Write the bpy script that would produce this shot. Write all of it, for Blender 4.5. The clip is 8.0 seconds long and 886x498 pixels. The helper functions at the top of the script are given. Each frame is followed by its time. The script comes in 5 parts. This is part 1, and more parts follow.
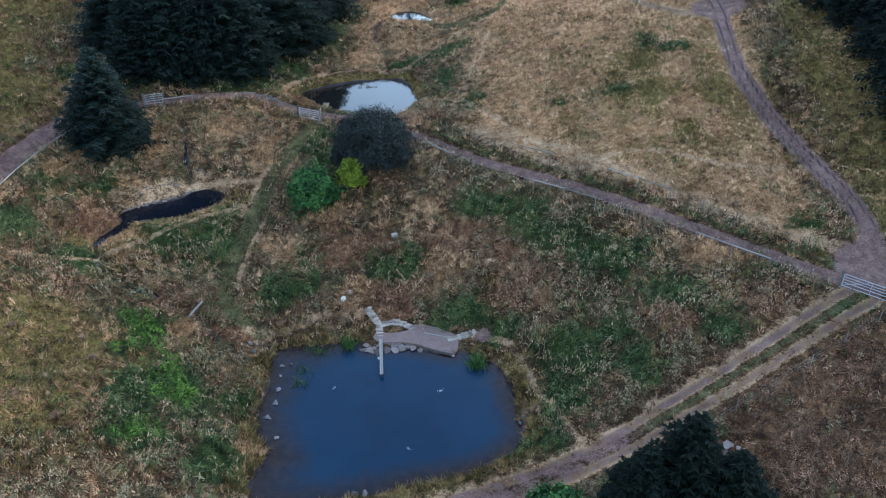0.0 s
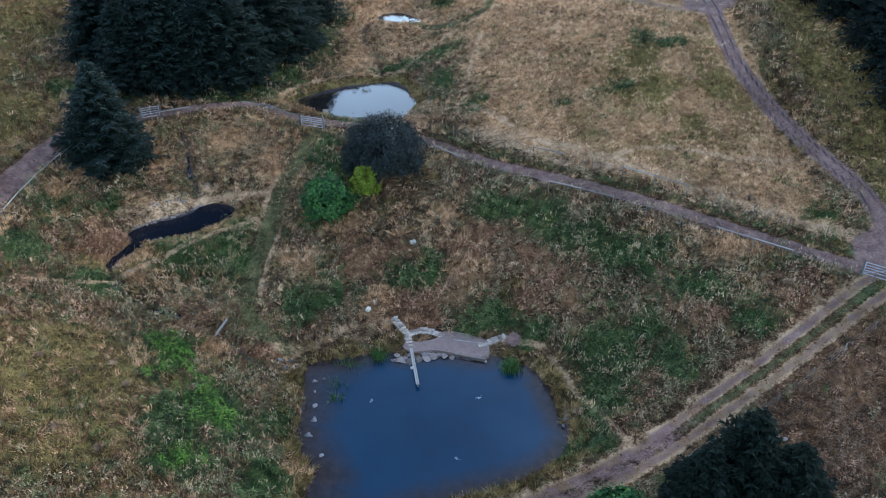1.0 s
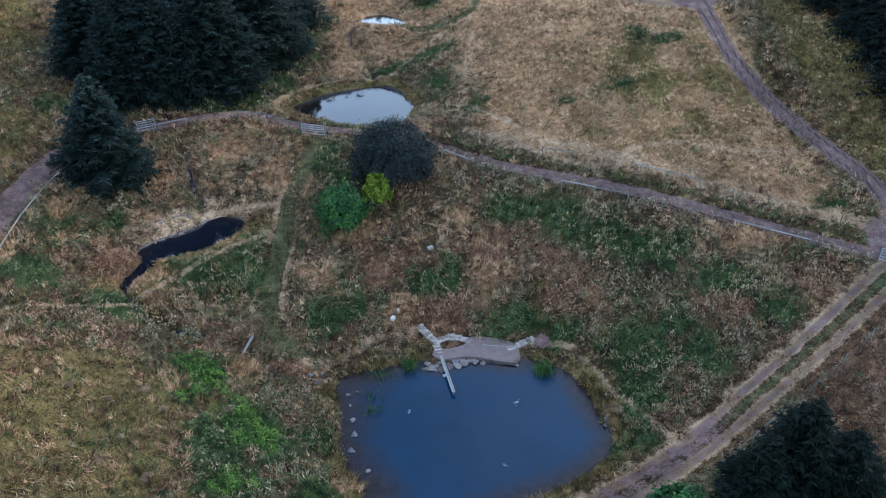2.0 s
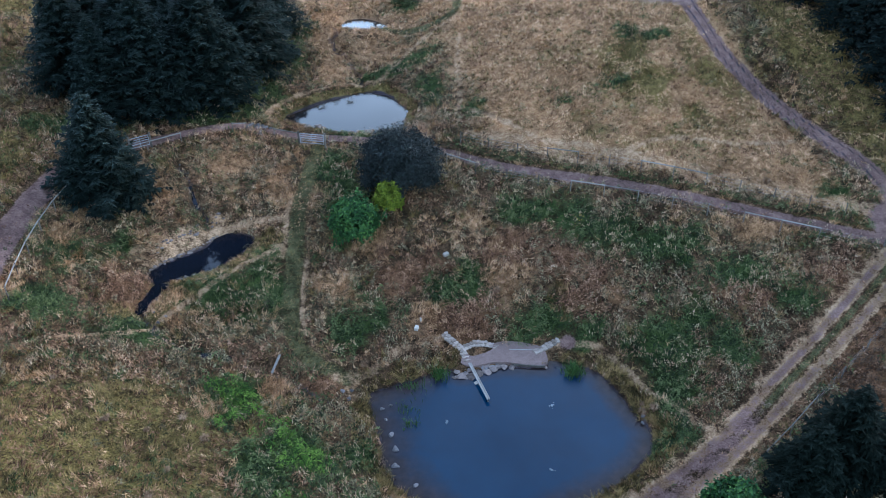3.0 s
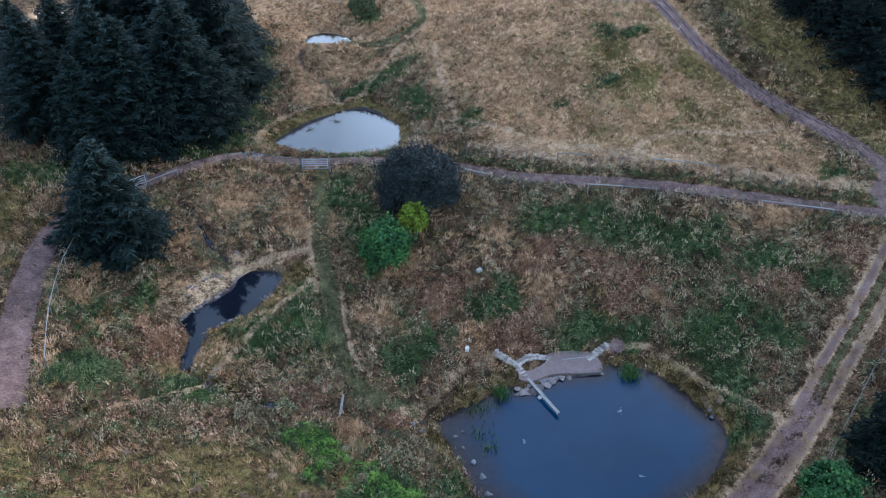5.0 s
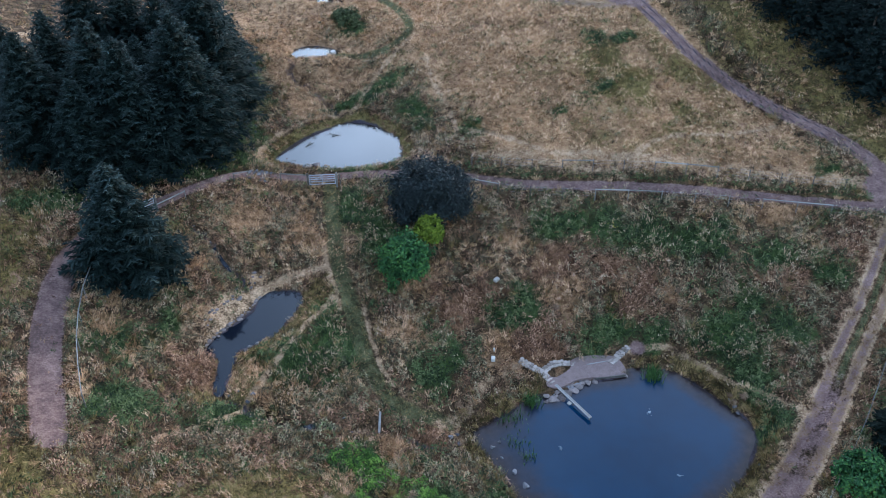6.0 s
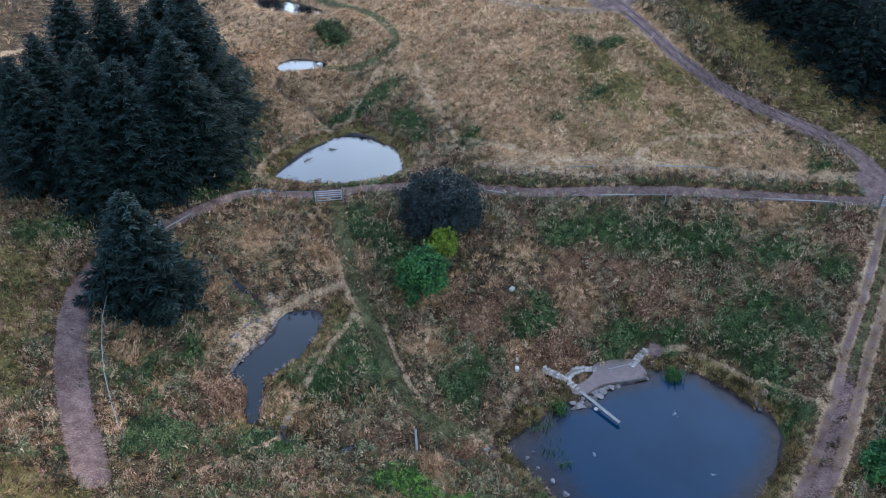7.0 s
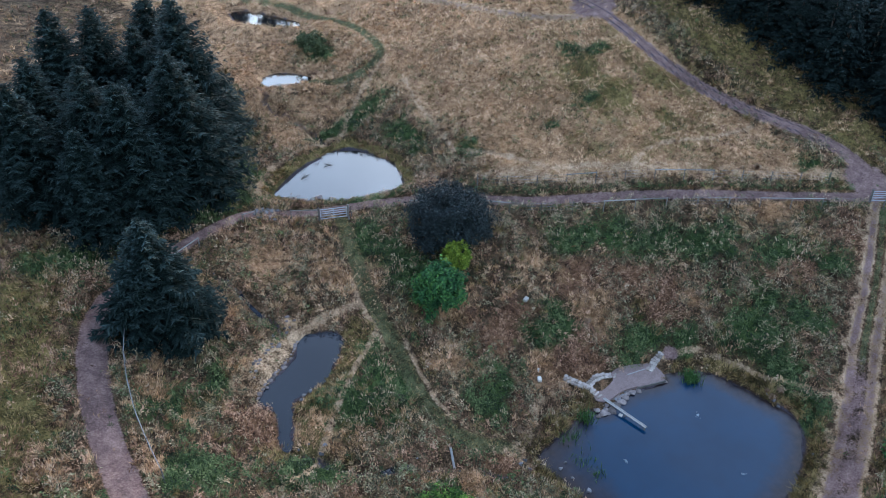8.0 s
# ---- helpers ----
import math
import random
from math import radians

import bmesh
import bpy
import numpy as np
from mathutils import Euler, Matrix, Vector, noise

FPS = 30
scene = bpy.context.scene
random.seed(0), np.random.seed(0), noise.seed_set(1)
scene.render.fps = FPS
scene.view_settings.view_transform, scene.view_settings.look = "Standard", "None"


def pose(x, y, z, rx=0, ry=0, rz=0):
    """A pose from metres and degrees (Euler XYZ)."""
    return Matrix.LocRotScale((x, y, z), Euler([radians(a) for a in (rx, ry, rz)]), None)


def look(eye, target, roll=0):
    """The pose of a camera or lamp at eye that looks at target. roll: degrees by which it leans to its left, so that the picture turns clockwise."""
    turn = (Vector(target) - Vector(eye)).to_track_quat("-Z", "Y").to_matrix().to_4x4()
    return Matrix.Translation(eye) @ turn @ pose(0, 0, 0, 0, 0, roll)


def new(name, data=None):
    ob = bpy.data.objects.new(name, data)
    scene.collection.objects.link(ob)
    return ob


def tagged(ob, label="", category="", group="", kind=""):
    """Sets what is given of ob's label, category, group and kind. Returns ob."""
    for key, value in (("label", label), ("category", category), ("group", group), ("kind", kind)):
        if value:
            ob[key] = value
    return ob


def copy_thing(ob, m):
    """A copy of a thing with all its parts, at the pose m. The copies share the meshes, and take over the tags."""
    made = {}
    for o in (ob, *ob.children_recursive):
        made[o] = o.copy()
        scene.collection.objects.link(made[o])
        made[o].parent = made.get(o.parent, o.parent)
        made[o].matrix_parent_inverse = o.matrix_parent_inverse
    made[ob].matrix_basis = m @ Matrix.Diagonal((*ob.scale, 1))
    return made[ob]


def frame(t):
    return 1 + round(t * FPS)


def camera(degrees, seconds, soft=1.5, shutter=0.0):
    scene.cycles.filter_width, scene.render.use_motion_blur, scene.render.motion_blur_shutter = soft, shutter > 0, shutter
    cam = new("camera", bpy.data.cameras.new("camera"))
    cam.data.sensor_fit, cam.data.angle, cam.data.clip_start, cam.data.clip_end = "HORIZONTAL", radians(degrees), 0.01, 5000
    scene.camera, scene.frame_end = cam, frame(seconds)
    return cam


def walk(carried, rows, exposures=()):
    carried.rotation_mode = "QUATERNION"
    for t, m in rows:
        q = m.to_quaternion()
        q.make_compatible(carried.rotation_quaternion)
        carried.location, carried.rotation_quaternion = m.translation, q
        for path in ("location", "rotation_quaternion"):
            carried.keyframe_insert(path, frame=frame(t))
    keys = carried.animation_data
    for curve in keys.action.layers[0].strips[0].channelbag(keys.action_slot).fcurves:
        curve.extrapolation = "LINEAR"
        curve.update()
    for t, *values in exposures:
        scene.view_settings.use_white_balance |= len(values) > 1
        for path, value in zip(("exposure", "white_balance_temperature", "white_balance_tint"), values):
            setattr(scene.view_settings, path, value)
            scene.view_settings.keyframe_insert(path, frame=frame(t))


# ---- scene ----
cam = camera(57.2, 8.0, soft=0.55)
PATH = [
    (0, (3.266, -5.108, 40.766), (3.226, -3.431, 39.678), 0.0),
    (0.5, (0.245, -4.745, 41.036), (0.268, -3.071, 39.943), -0.1),
    (1, (-2.749, -4.227, 41.372), (-2.663, -2.559, 40.272), -0.2),
    (1.5, (-5.831, -3.57, 41.521), (-5.678, -1.909, 40.417), -0.2),
    (3, (-14.884, -0.843, 42.129), (-14.52, 0.776, 41.014), -0.3),
    (3.5, (-17.795, 0.455, 42.336), (-17.36, 2.054, 41.216), -0.4),
    (4, (-20.545, 1.947, 42.477), (-20.04, 3.523, 41.353), -0.4),
    (4.5, (-23.158, 3.409, 42.678), (-22.59, 4.961, 41.553), -0.5),
    (6, (-30.973, 7.362, 43.929), (-30.223, 8.838, 42.806), -0.5),
    (6.5, (-33.415, 8.981, 44.288), (-32.605, 10.425, 43.166), -0.4),
    (7, (-35.638, 10.63, 44.665), (-34.772, 12.042, 43.545), -0.4),
    (7.5, (-37.842, 12.467, 44.966), (-36.917, 13.844, 43.849), -0.3),
    (8, (-39.862, 14.48, 45.32), (-38.881, 15.818, 44.203), -0.3),
]
EXPOSURE, TINT = 2.96, 9
walk(cam, [(t, look(eye, target, roll)) for t, eye, target, roll in PATH], [(0.0, EXPOSURE - 0.02, 6700, TINT + 1), (4.0, EXPOSURE + 0.02, 6340, TINT + 4), (8.0, EXPOSURE + 0.03, 6440, TINT + 4)])

# ---- light: dusk under a pale horizon, no cast shadows ----
SUN_AZIMUTH, SUN_ELEVATION = 52.0, 7.0
world = bpy.data.worlds.new("evening_sky")
scene.world = world
world.use_nodes = True
wn = world.node_tree.nodes
sky = wn.new("ShaderNodeTexSky")
sky.sky_type = "NISHITA"
sky.sun_disc = False
sky.sun_elevation = radians(SUN_ELEVATION)
sky.sun_rotation = radians(SUN_AZIMUTH)
sky.altitude, sky.air_density, sky.dust_density, sky.ozone_density = 150.0, 0.8, 1.5, 1.4
wn["Background"].inputs["Strength"].default_value = 0.15
veil = wn.new("ShaderNodeHueSaturation")  # thin high cloud over the whole sky
veil.inputs["Saturation"].default_value = 0.75
cool = wn.new("ShaderNodeMix")
cool.data_type, cool.blend_type = "RGBA", "MULTIPLY"
cool.inputs[0].default_value, cool.inputs[7].default_value = 1.0, (0.85, 0.98, 1.10, 1)
world.node_tree.links.new(sky.outputs["Color"], veil.inputs["Color"])
world.node_tree.links.new(veil.outputs["Color"], cool.inputs[6])
coords, drift = wn.new("ShaderNodeTexCoord"), wn.new("ShaderNodeMapping")  # thin drifting cloud, all over
drift.inputs["Scale"].default_value = (1.0, 1.0, 1.6)
cloud, spread = wn.new("ShaderNodeTexNoise"), wn.new("ShaderNodeMapRange")
cloud.inputs["Scale"].default_value, cloud.inputs["Detail"].default_value, cloud.inputs["Roughness"].default_value = 3.2, 5.0, 0.55
spread.inputs["From Min"].default_value, spread.inputs["From Max"].default_value = 0.36, 0.66
spread.inputs["To Min"].default_value, spread.inputs["To Max"].default_value = 0.78, 1.30
bright = wn.new("ShaderNodeMix")
bright.data_type, bright.blend_type = "RGBA", "MULTIPLY"
bright.inputs[0].default_value = 1.0
for a, b in ((coords.outputs["Generated"], drift.inputs["Vector"]), (drift.outputs["Vector"], cloud.inputs["Vector"]), (cloud.outputs["Fac"], spread.inputs["Value"]), (cool.outputs[2], bright.inputs[6]), (spread.outputs["Result"], bright.inputs[7]), (bright.outputs[2], wn["Background"].inputs["Color"])):
    world.node_tree.links.new(a, b)

sun_data = bpy.data.lights.new("sun", "SUN")
sun_data.energy, sun_data.angle, sun_data.color = 0.08, radians(30), (1.0, 0.97, 0.94)
sun = new("sun", sun_data)
a, e = radians(SUN_AZIMUTH), radians(SUN_ELEVATION)
sun.matrix_world = look((0, 0, 200), (-100 * math.sin(a) * math.cos(e), -100 * math.cos(a) * math.cos(e), 200 - 100 * math.sin(e)))


# ---- small tools ----
def part(name, bm, material, parent=None, label=""):
    """Links a bmesh as one mesh object, under parent where one is given."""
    me = bpy.data.meshes.new(name)
    bm.to_mesh(me)
    bm.free()
    me.materials.append(material)
    ob = new(name, me)
    ob.parent = parent
    if label:
        ob["label"] = label
    return ob


def raw(name, verts, faces, material, parent=None, smooth=False):
    """A mesh object from numpy arrays of corners and of triangles or quads."""
    verts, faces = np.ascontiguousarray(verts, np.float32), np.ascontiguousarray(faces, np.int32)
    me = bpy.data.meshes.new(name)
    me.vertices.add(len(verts))
    me.vertices.foreach_set("co", verts.ravel())
    k = faces.shape[1]
    me.loops.add(faces.size)
    me.loops.foreach_set("vertex_index", faces.ravel())
    me.polygons.add(len(faces))
    me.polygons.foreach_set("loop_start", np.arange(0, faces.size, k, dtype=np.int32))
    me.polygons.foreach_set("use_smooth", np.full(len(faces), smooth))
    me.update(calc_edges=True)
    me.validate()
    me.materials.append(material)
    ob = new(name, me)
    ob.parent = parent
    return ob


def box(bm, size, at=(0, 0, 0), turn=(0, 0, 0), bevel=0.0):
    m = pose(*at, *turn) @ Matrix.Diagonal((*size, 1))
    made = bmesh.ops.create_cube(bm, size=1.0, matrix=m)["verts"]
    if bevel:
        edges = list({ed for v in made for ed in v.link_edges})
        bmesh.ops.bevel(bm, geom=edges, offset=bevel, segments=1, affect="EDGES")


def rod(bm, p, q, r, r2=None, sides=6):
    """A tapered rod from p to q."""
    p, q = Vector(p), Vector(q)
    m = Matrix.Translation((p + q) / 2) @ (q - p).to_track_quat("Z", "Y").to_matrix().to_4x4()
    bmesh.ops.create_cone(bm, cap_ends=True, segments=sides, radius1=r, radius2=r if r2 is None else r2, depth=(q - p).length, matrix=m)


def smooth_closed(points, steps=4):
    p = np.array(points, float)
    a, b, c, d = np.roll(p, 1, 0), p, np.roll(p, -1, 0), np.roll(p, -2, 0)
    out = []
    for t in np.arange(steps) / steps:
        out.append(0.5 * (2 * b + (c - a) * t + (2 * a - 5 * b + 4 * c - d) * t**2 + (3 * b - a - 3 * c + d) * t**3))
    return np.stack(out, 1).reshape(-1, 2)


def smooth_open(points, steps=4):
    p = np.array(points, float)
    p = np.vstack([2 * p[0] - p[1], p, 2 * p[-1] - p[-2]])
    a, b, c, d = p[:-3], p[1:-2], p[2:-1], p[3:]
    out = []
    for t in np.arange(steps) / steps:
        out.append(0.5 * (2 * b + (c - a) * t + (2 * a - 5 * b + 4 * c - d) * t**2 + (3 * b - a - 3 * c + d) * t**3))
    return np.vstack([np.stack(out, 1).reshape(-1, 2), p[-2]])


def line_distance(x, y, line):
    """Distance from the points to an open line."""
    x, y = np.asarray(x, float), np.asarray(y, float)
    best = np.full(x.shape, 1e9)
    for (ax, ay), (bx, by) in zip(line[:-1], line[1:]):
        dx, dy = bx - ax, by - ay
        t = np.clip(((x - ax) * dx + (y - ay) * dy) / (dx * dx + dy * dy + 1e-9), 0, 1)
        best = np.minimum(best, (x - ax - t * dx) ** 2 + (y - ay - t * dy) ** 2)
    return np.sqrt(best)


def shore_distance(x, y, ring):
    """Distance to a closed shore line, negative inside it."""
    d = line_distance(x, y, np.vstack([ring, ring[:1]]))
    inside = np.zeros(np.shape(x), bool)
    for (ax, ay), (bx, by) in zip(ring, np.roll(ring, -1, 0)):
        cross = (ay > y) != (by > y)
        inside ^= cross & (x < (bx - ax) * (y - ay) / (by - ay + 1e-12) + ax)
    return np.where(inside, -d, d)


def step(a, b, x):
    t = np.clip((x - a) / (b - a), 0, 1)
    return t * t * (3 - 2 * t)


def lattice(i, j, seed):
    h = (i * 374761393 + j * 668265263 + seed * 974634721) & 0xFFFFFFFF
    h = ((h ^ (h >> 13)) * 1274126177) & 0xFFFFFFFF
    return ((h ^ (h >> 16)) & 0xFFFF) / 65535.0


def value_noise(x, y, size, seed=0):
    x, y = np.asarray(x, float) / size, np.asarray(y, float) / size
    i, j = np.floor(x).astype(np.int64), np.floor(y).astype(np.int64)
    u, v = x - i, y - j
    u, v = u * u * (3 - 2 * u), v * v * (3 - 2 * v)
    return (lattice(i, j, seed) * (1 - u) + lattice(i + 1, j, seed) * u) * (1 - v) + (lattice(i, j + 1, seed) * (1 - u) + lattice(i + 1, j + 1, seed) * u) * v


def fbm(x, y, size, seed=0, octaves=3):
    total, weight = 0, 0
    for o in range(octaves):
        total, weight = total + value_noise(x, y, size / 2**o, seed + o) / 2**o, weight + 1 / 2**o
    return total / weight


# ---- plan: ponds, tracks and paths, in metres ----
POND_BIG = smooth_closed([(-10.8, 42.7), (-9.2, 43.3), (-6.9, 43.7), (-4.5, 44.2), (-3.6, 43.4), (-2.6, 43.5), (-0.9, 43.6), (0.4, 43.4), (2.8, 42.7), (3.4, 43.3), (5.0, 42.5), (6.5, 41.3), (7.3, 38.8), (7.6, 36.5), (7.9, 34.8), (7.0, 33.0), (5.0, 31.6), (2.3, 30.5), (-0.6, 29.6), (-3.3, 28.8), (-6.0, 27.9), (-8.5, 28.0), (-9.8, 29.3), (-9.6, 31.2), (-9.2, 32.6), (-10.3, 34.7), (-10.8, 37.1), (-10.6, 39.8)])
POND_TOP = smooth_closed([(-13.8, 76.4), (-12.3, 77.8), (-9.6, 79.5), (-7.3, 80.3), (-4.4, 80.8), (-2.5, 79.3), (-1.9, 76.7), (-1.7, 74.5), (-2.8, 71.2), (-3.9, 70.6), (-6.6, 70.8), (-9.5, 72.1), (-12.6, 74.5)])
POND_LOW = smooth_closed([(-18.2, 57.2), (-17.8, 58.4), (-18.7, 59.2), (-19.9, 59.4), (-21.0, 58.8), (-21.9, 57.9), (-23.5, 56.9), (-25.7, 55.6), (-26.2, 54.6), (-25.6, 53.4), (-26.2, 51.8), (-26.5, 50.5), (-26.1, 50.1), (-25.3, 51.3), (-24.2, 53.2), (-22.0, 54.2), (-20.2, 55.0), (-19.1, 56.0)])
POND_HIGH = smooth_closed([(-5.3, 95.4), (-4.6, 96.4), (-3.2, 96.7), (-1.8, 95.9), (-0.6, 93.9), (-0.7, 92.9), (-2.0, 92.5), (-3.6, 92.8), (-5.2, 93.8)])
POND_FAR = smooth_closed([(-0.6, 112.8), (0.1, 116.0), (1.6, 116.6), (3.4, 114.0), (5.2, 109.6), (5.5, 107.6), (4.7, 106.4), (2.6, 107.8)])

TRACK_DAM = smooth_open([(-36.4, 47.0), (-36.2, 51.6), (-35.9, 55.1), (-35.2, 58.8), (-34.1, 62.4), (-32.3, 65.6), (-29.2, 68.0), (-25.8, 70.1), (-21.8, 71.8), (-18.2, 72.8), (-16.0, 72.3), (-12.8, 71.0), (-8.7, 69.5), (-4.7, 67.9), (-1.6, 66.5), (0.9, 64.7), (4.0, 62.3), (7.6, 60.1), (12.4, 57.2), (16.9, 54.2), (22.5, 50.3), (27.6, 46.7), (31.4, 44.0), (33.2, 42.8)])
TRACK_HILL = smooth_open([(30.4, 95.0), (29.6, 86.0), (29.5, 80.5), (29.4, 77.2), (29.2, 73.0), (29.6, 69.2), (30.6, 65.8), (32.2, 61.0), (33.4, 56.0), (34.4, 51.5), (34.6, 48.0), (33.8, 45.0), (32.9, 43.4)])
TRACK_BRANCH = smooth_open([(18.0, 100.0), (18.8, 95.5), (20.4, 89.0), (22.2, 84.2), (25.2, 80.0), (28.9, 77.8)])
TRACK_GRASS = smooth_open([(32.2, 42.6), (30.5, 41.8), (26.1, 39.3), (21.6, 36.9), (17.4, 34.8), (12.9, 32.3), (8.0, 29.9), (5.0, 28.6), (-1.0, 26.2), (-8.0, 24.5), (-16.0, 23.0)])
PATH_MOWN = smooth_open([(-11.2, 68.6), (-12.4, 65.0), (-13.9, 60.0), (-14.5, 56.2), (-15.3, 52.0), (-15.6, 49.0), (-15.3, 46.8), (-14.1, 44.9), (-12.4, 43.9)])
PATH_BANK = smooth_open([(-15.7, 56.3), (-17.8, 54.7), (-20.0, 53.0), (-22.0, 51.3), (-24.3, 48.9), (-25.8, 47.5), (-28.0, 46.8), (-31.0, 46.0)])
PATH_SPUR = smooth_open([(-15.5, 59.6), (-18.4, 60.0), (-20.7, 59.8)])
PATH_SHORE = smooth_open([(4.4, 44.6), (5.7, 44.0), (7.2, 43.2), (8.2, 41.0), (8.9, 38.5), (10.2, 36.3), (11.3, 34.1), (11.8, 32.4)])
PATH_LANDING = smooth_open([(-13.0, 43.8), (-11.4, 44.1), (-10.0, 44.8), (-8.0, 46.0), (-5.8, 46.7), (-4.2, 46.9)])
PATH_HAY = smooth_open([(30.7, 57.1), (24.3, 58.4), (21.2, 59.4), (18.5, 59.9), (14.7, 59.4), (12.5, 61.4), (9.5, 63.2), (6.7, 67.0), (3.8, 70.6)])
PATH_HAY_LOW = smooth_open([(18.0, 57.4), (14.7, 58.6), (12.5, 58.8), (8.6, 62.6), (7.0, 64.8), (3.0, 67.0)])
PATH_RING = smooth_open([(-1.4, 91.6), (1.1, 89.6), (4.0, 89.0), (7.0, 90.2), (8.3, 94.4), (8.5, 100.5), (7.2, 105.1), (6.3, 112.0), (3.0, 119.2), (-3.0, 128.0)])
PATH_DOWN = smooth_open([(-3.8, 81.8), (-0.8, 84.4), (2.0, 86.4), (6.3, 88.6)])
PATH_CROSS = smooth_open([(6.0, 84.0), (4.8, 79.5), (4.1, 75.5), (3.2, 71.2)])
PATH_TOPBANK = smooth_open([(-15.8, 75.4), (-14.8, 77.4), (-12.7, 79.8), (-8.6, 82.2), (-4.2, 82.6)])
TRACK_FAR = smooth_open([(-34.0, 106.0), (-28.6, 109.9), (-24.9, 112.6), (-20.1, 117.2), (-8.9, 129.5)])
STREAM_UPPER = smooth_open([(-23.6, 67.0), (-22.9, 65.0), (-22.4, 62.5), (-21.6, 60.2)])
STREAM_LOWER = smooth_open([(-26.4, 50.0), (-25.8, 48.4), (-24.3, 46.9), (-22.6, 45.6), (-20.6, 45.3), (-18.5, 44.5), (-16.7, 43.8), (-14.9, 42.4), (-12.6, 41.0)])
STREAM_TOP = smooth_open([(-6.0, 93.4), (-7.0, 91.1), (-6.5, 88.4), (-5.5, 85.7), (-5.0, 82.2)])

# Wide hillside: a smooth cubic in softly bounded axes, and round rises and hollows (x, y, reach, height).
SLOPE = (5.13, 15.23, 3.36, -18.78, 7.23, 7.87, -10.51, 17.00, -8.22, -16.79)
RISES = [(-5, 80, 10, -2.77), (0, 40, 11, -1.86), (-22, 55, 7, 0.00), (-3, 95, 9, -0.36), (20, 55, 9, 0.31), (-18, 70, 8, 0.40), (-8, 62, 9, 0.95), (10, 72, 10, -0.03), (-24, 40, 9, 0.70), (15, 36, 8, -0.76), (2, 54, 7, 0.19), (-34, 62, 10, -0.56), (31, 62, 9, -2.32), (-25, 88, 10, -0.16)]


def hillside(x, y):
    x, y = np.asarray(x, float), np.asarray(y, float)
    u, v = np.tanh(x / 55), np.tanh((y - 58) / 50)
    powers = [(i, j) for i in range(4) for j in range(4 - i)]
    z = sum(c * u**i * v**j for c, (i, j) in zip(SLOPE, powers))
    z = z + 0.13 * 4.0 * np.logaddexp(0, (y - 99.0) / 4.0)
    return z + sum(h * np.exp(-((x - cx) ** 2 + (y - cy) ** 2) / s**2) for cx, cy, s, h in RISES)


LEVEL_BIG, LEVEL_TOP, LEVEL_LOW, LEVEL_HIGH = 0.0, 7.4, 4.95, 10.2
LEVEL_FAR = float(hillside(2.5, 111.5)) - 0.5
PONDS = [(POND_BIG, LEVEL_BIG, 1.2), (POND_TOP, LEVEL_TOP, 0.8), (POND_LOW, LEVEL_LOW, 0.5), (POND_HIGH, LEVEL_HIGH, 0.4), (POND_FAR, LEVEL_FAR, 0.4)]
STREAMS = [STREAM_UPPER, STREAM_LOWER, STREAM_TOP]


TERRACE = smooth_closed([(-3.4, 44.3), (-2.6, 43.75), (-1.1, 43.85), (0.35, 43.55), (2.85, 42.75), (3.3, 44.0), (2.9, 44.75), (0.9, 45.6), (-0.4, 45.6), (-0.8, 45.0), (-2.3, 44.7), (-2.8, 45.0)], 3)


def terrace_height(y):
    return 0.20 + 0.17 * (y - 42.9)


def ground(x, y, rough=True):
    """Height of the ground, with the ponds' basins, banks, streams and wheel ruts."""
    x, y = np.asarray(x, float), np.asarray(y, float)
    z = hillside(x, y)
    for ring, level, depth in PONDS:
        near = (np.abs(x - ring[:, 0].mean()) < 24) & (np.abs(y - ring[:, 1].mean()) < 24)
        if not near.any():
            continue
        d = shore_distance(np.where(near, x, 1e3), np.where(near, y, 1e3), ring)
        bank = level + 0.05 + 0.45 * step(0.0, 1.2, d)
        keep = np.where(z < level + 0.5, step(1.4, 4.5, d), step(0.2, 3.0, d))
        out = bank * (1 - keep) + z * keep
        bed = level + 0.05 - (0.25 + depth * step(0, 3.5, -d)) * step(0, 0.5, -d)
        z = np.where(d < 0, bed, out)
    if rough:
        worn = np.minimum.reduce([line_distance(x, y, t) for t in (TRACK_DAM, TRACK_HILL, TRACK_GRASS, TRACK_BRANCH)])
        z = z + (fbm(x, y, 3.0, 5) - 0.5) * 0.45 * step(1.0, 2.5, worn) + (fbm(x, y, 0.8, 9, 2) - 0.5) * 0.22 * step(0.9, 1.8, worn)
        z = z - 0.10 * np.exp(-(((worn - 0.75) / 0.28) ** 2))
        for s in STREAMS:
            z = z - 0.45 * np.exp(-((line_distance(x, y, s) / 0.55) ** 2))
    near = (np.abs(x) < 5.5) & (np.abs(y - 44.2) < 3.5)
    if near.any():
        d = shore_distance(np.where(near, x, 1e3), np.where(near, y, 1e3), TERRACE)
        cut = np.minimum(z, terrace_height(y) - 0.07)
        z = np.where(d < 1.2, cut + (z - cut) * step(0.1, 1.2, d), z)
    return z


def gz(x, y, rough=True):
    return float(ground(np.array([x]), np.array([y]), rough)[0])


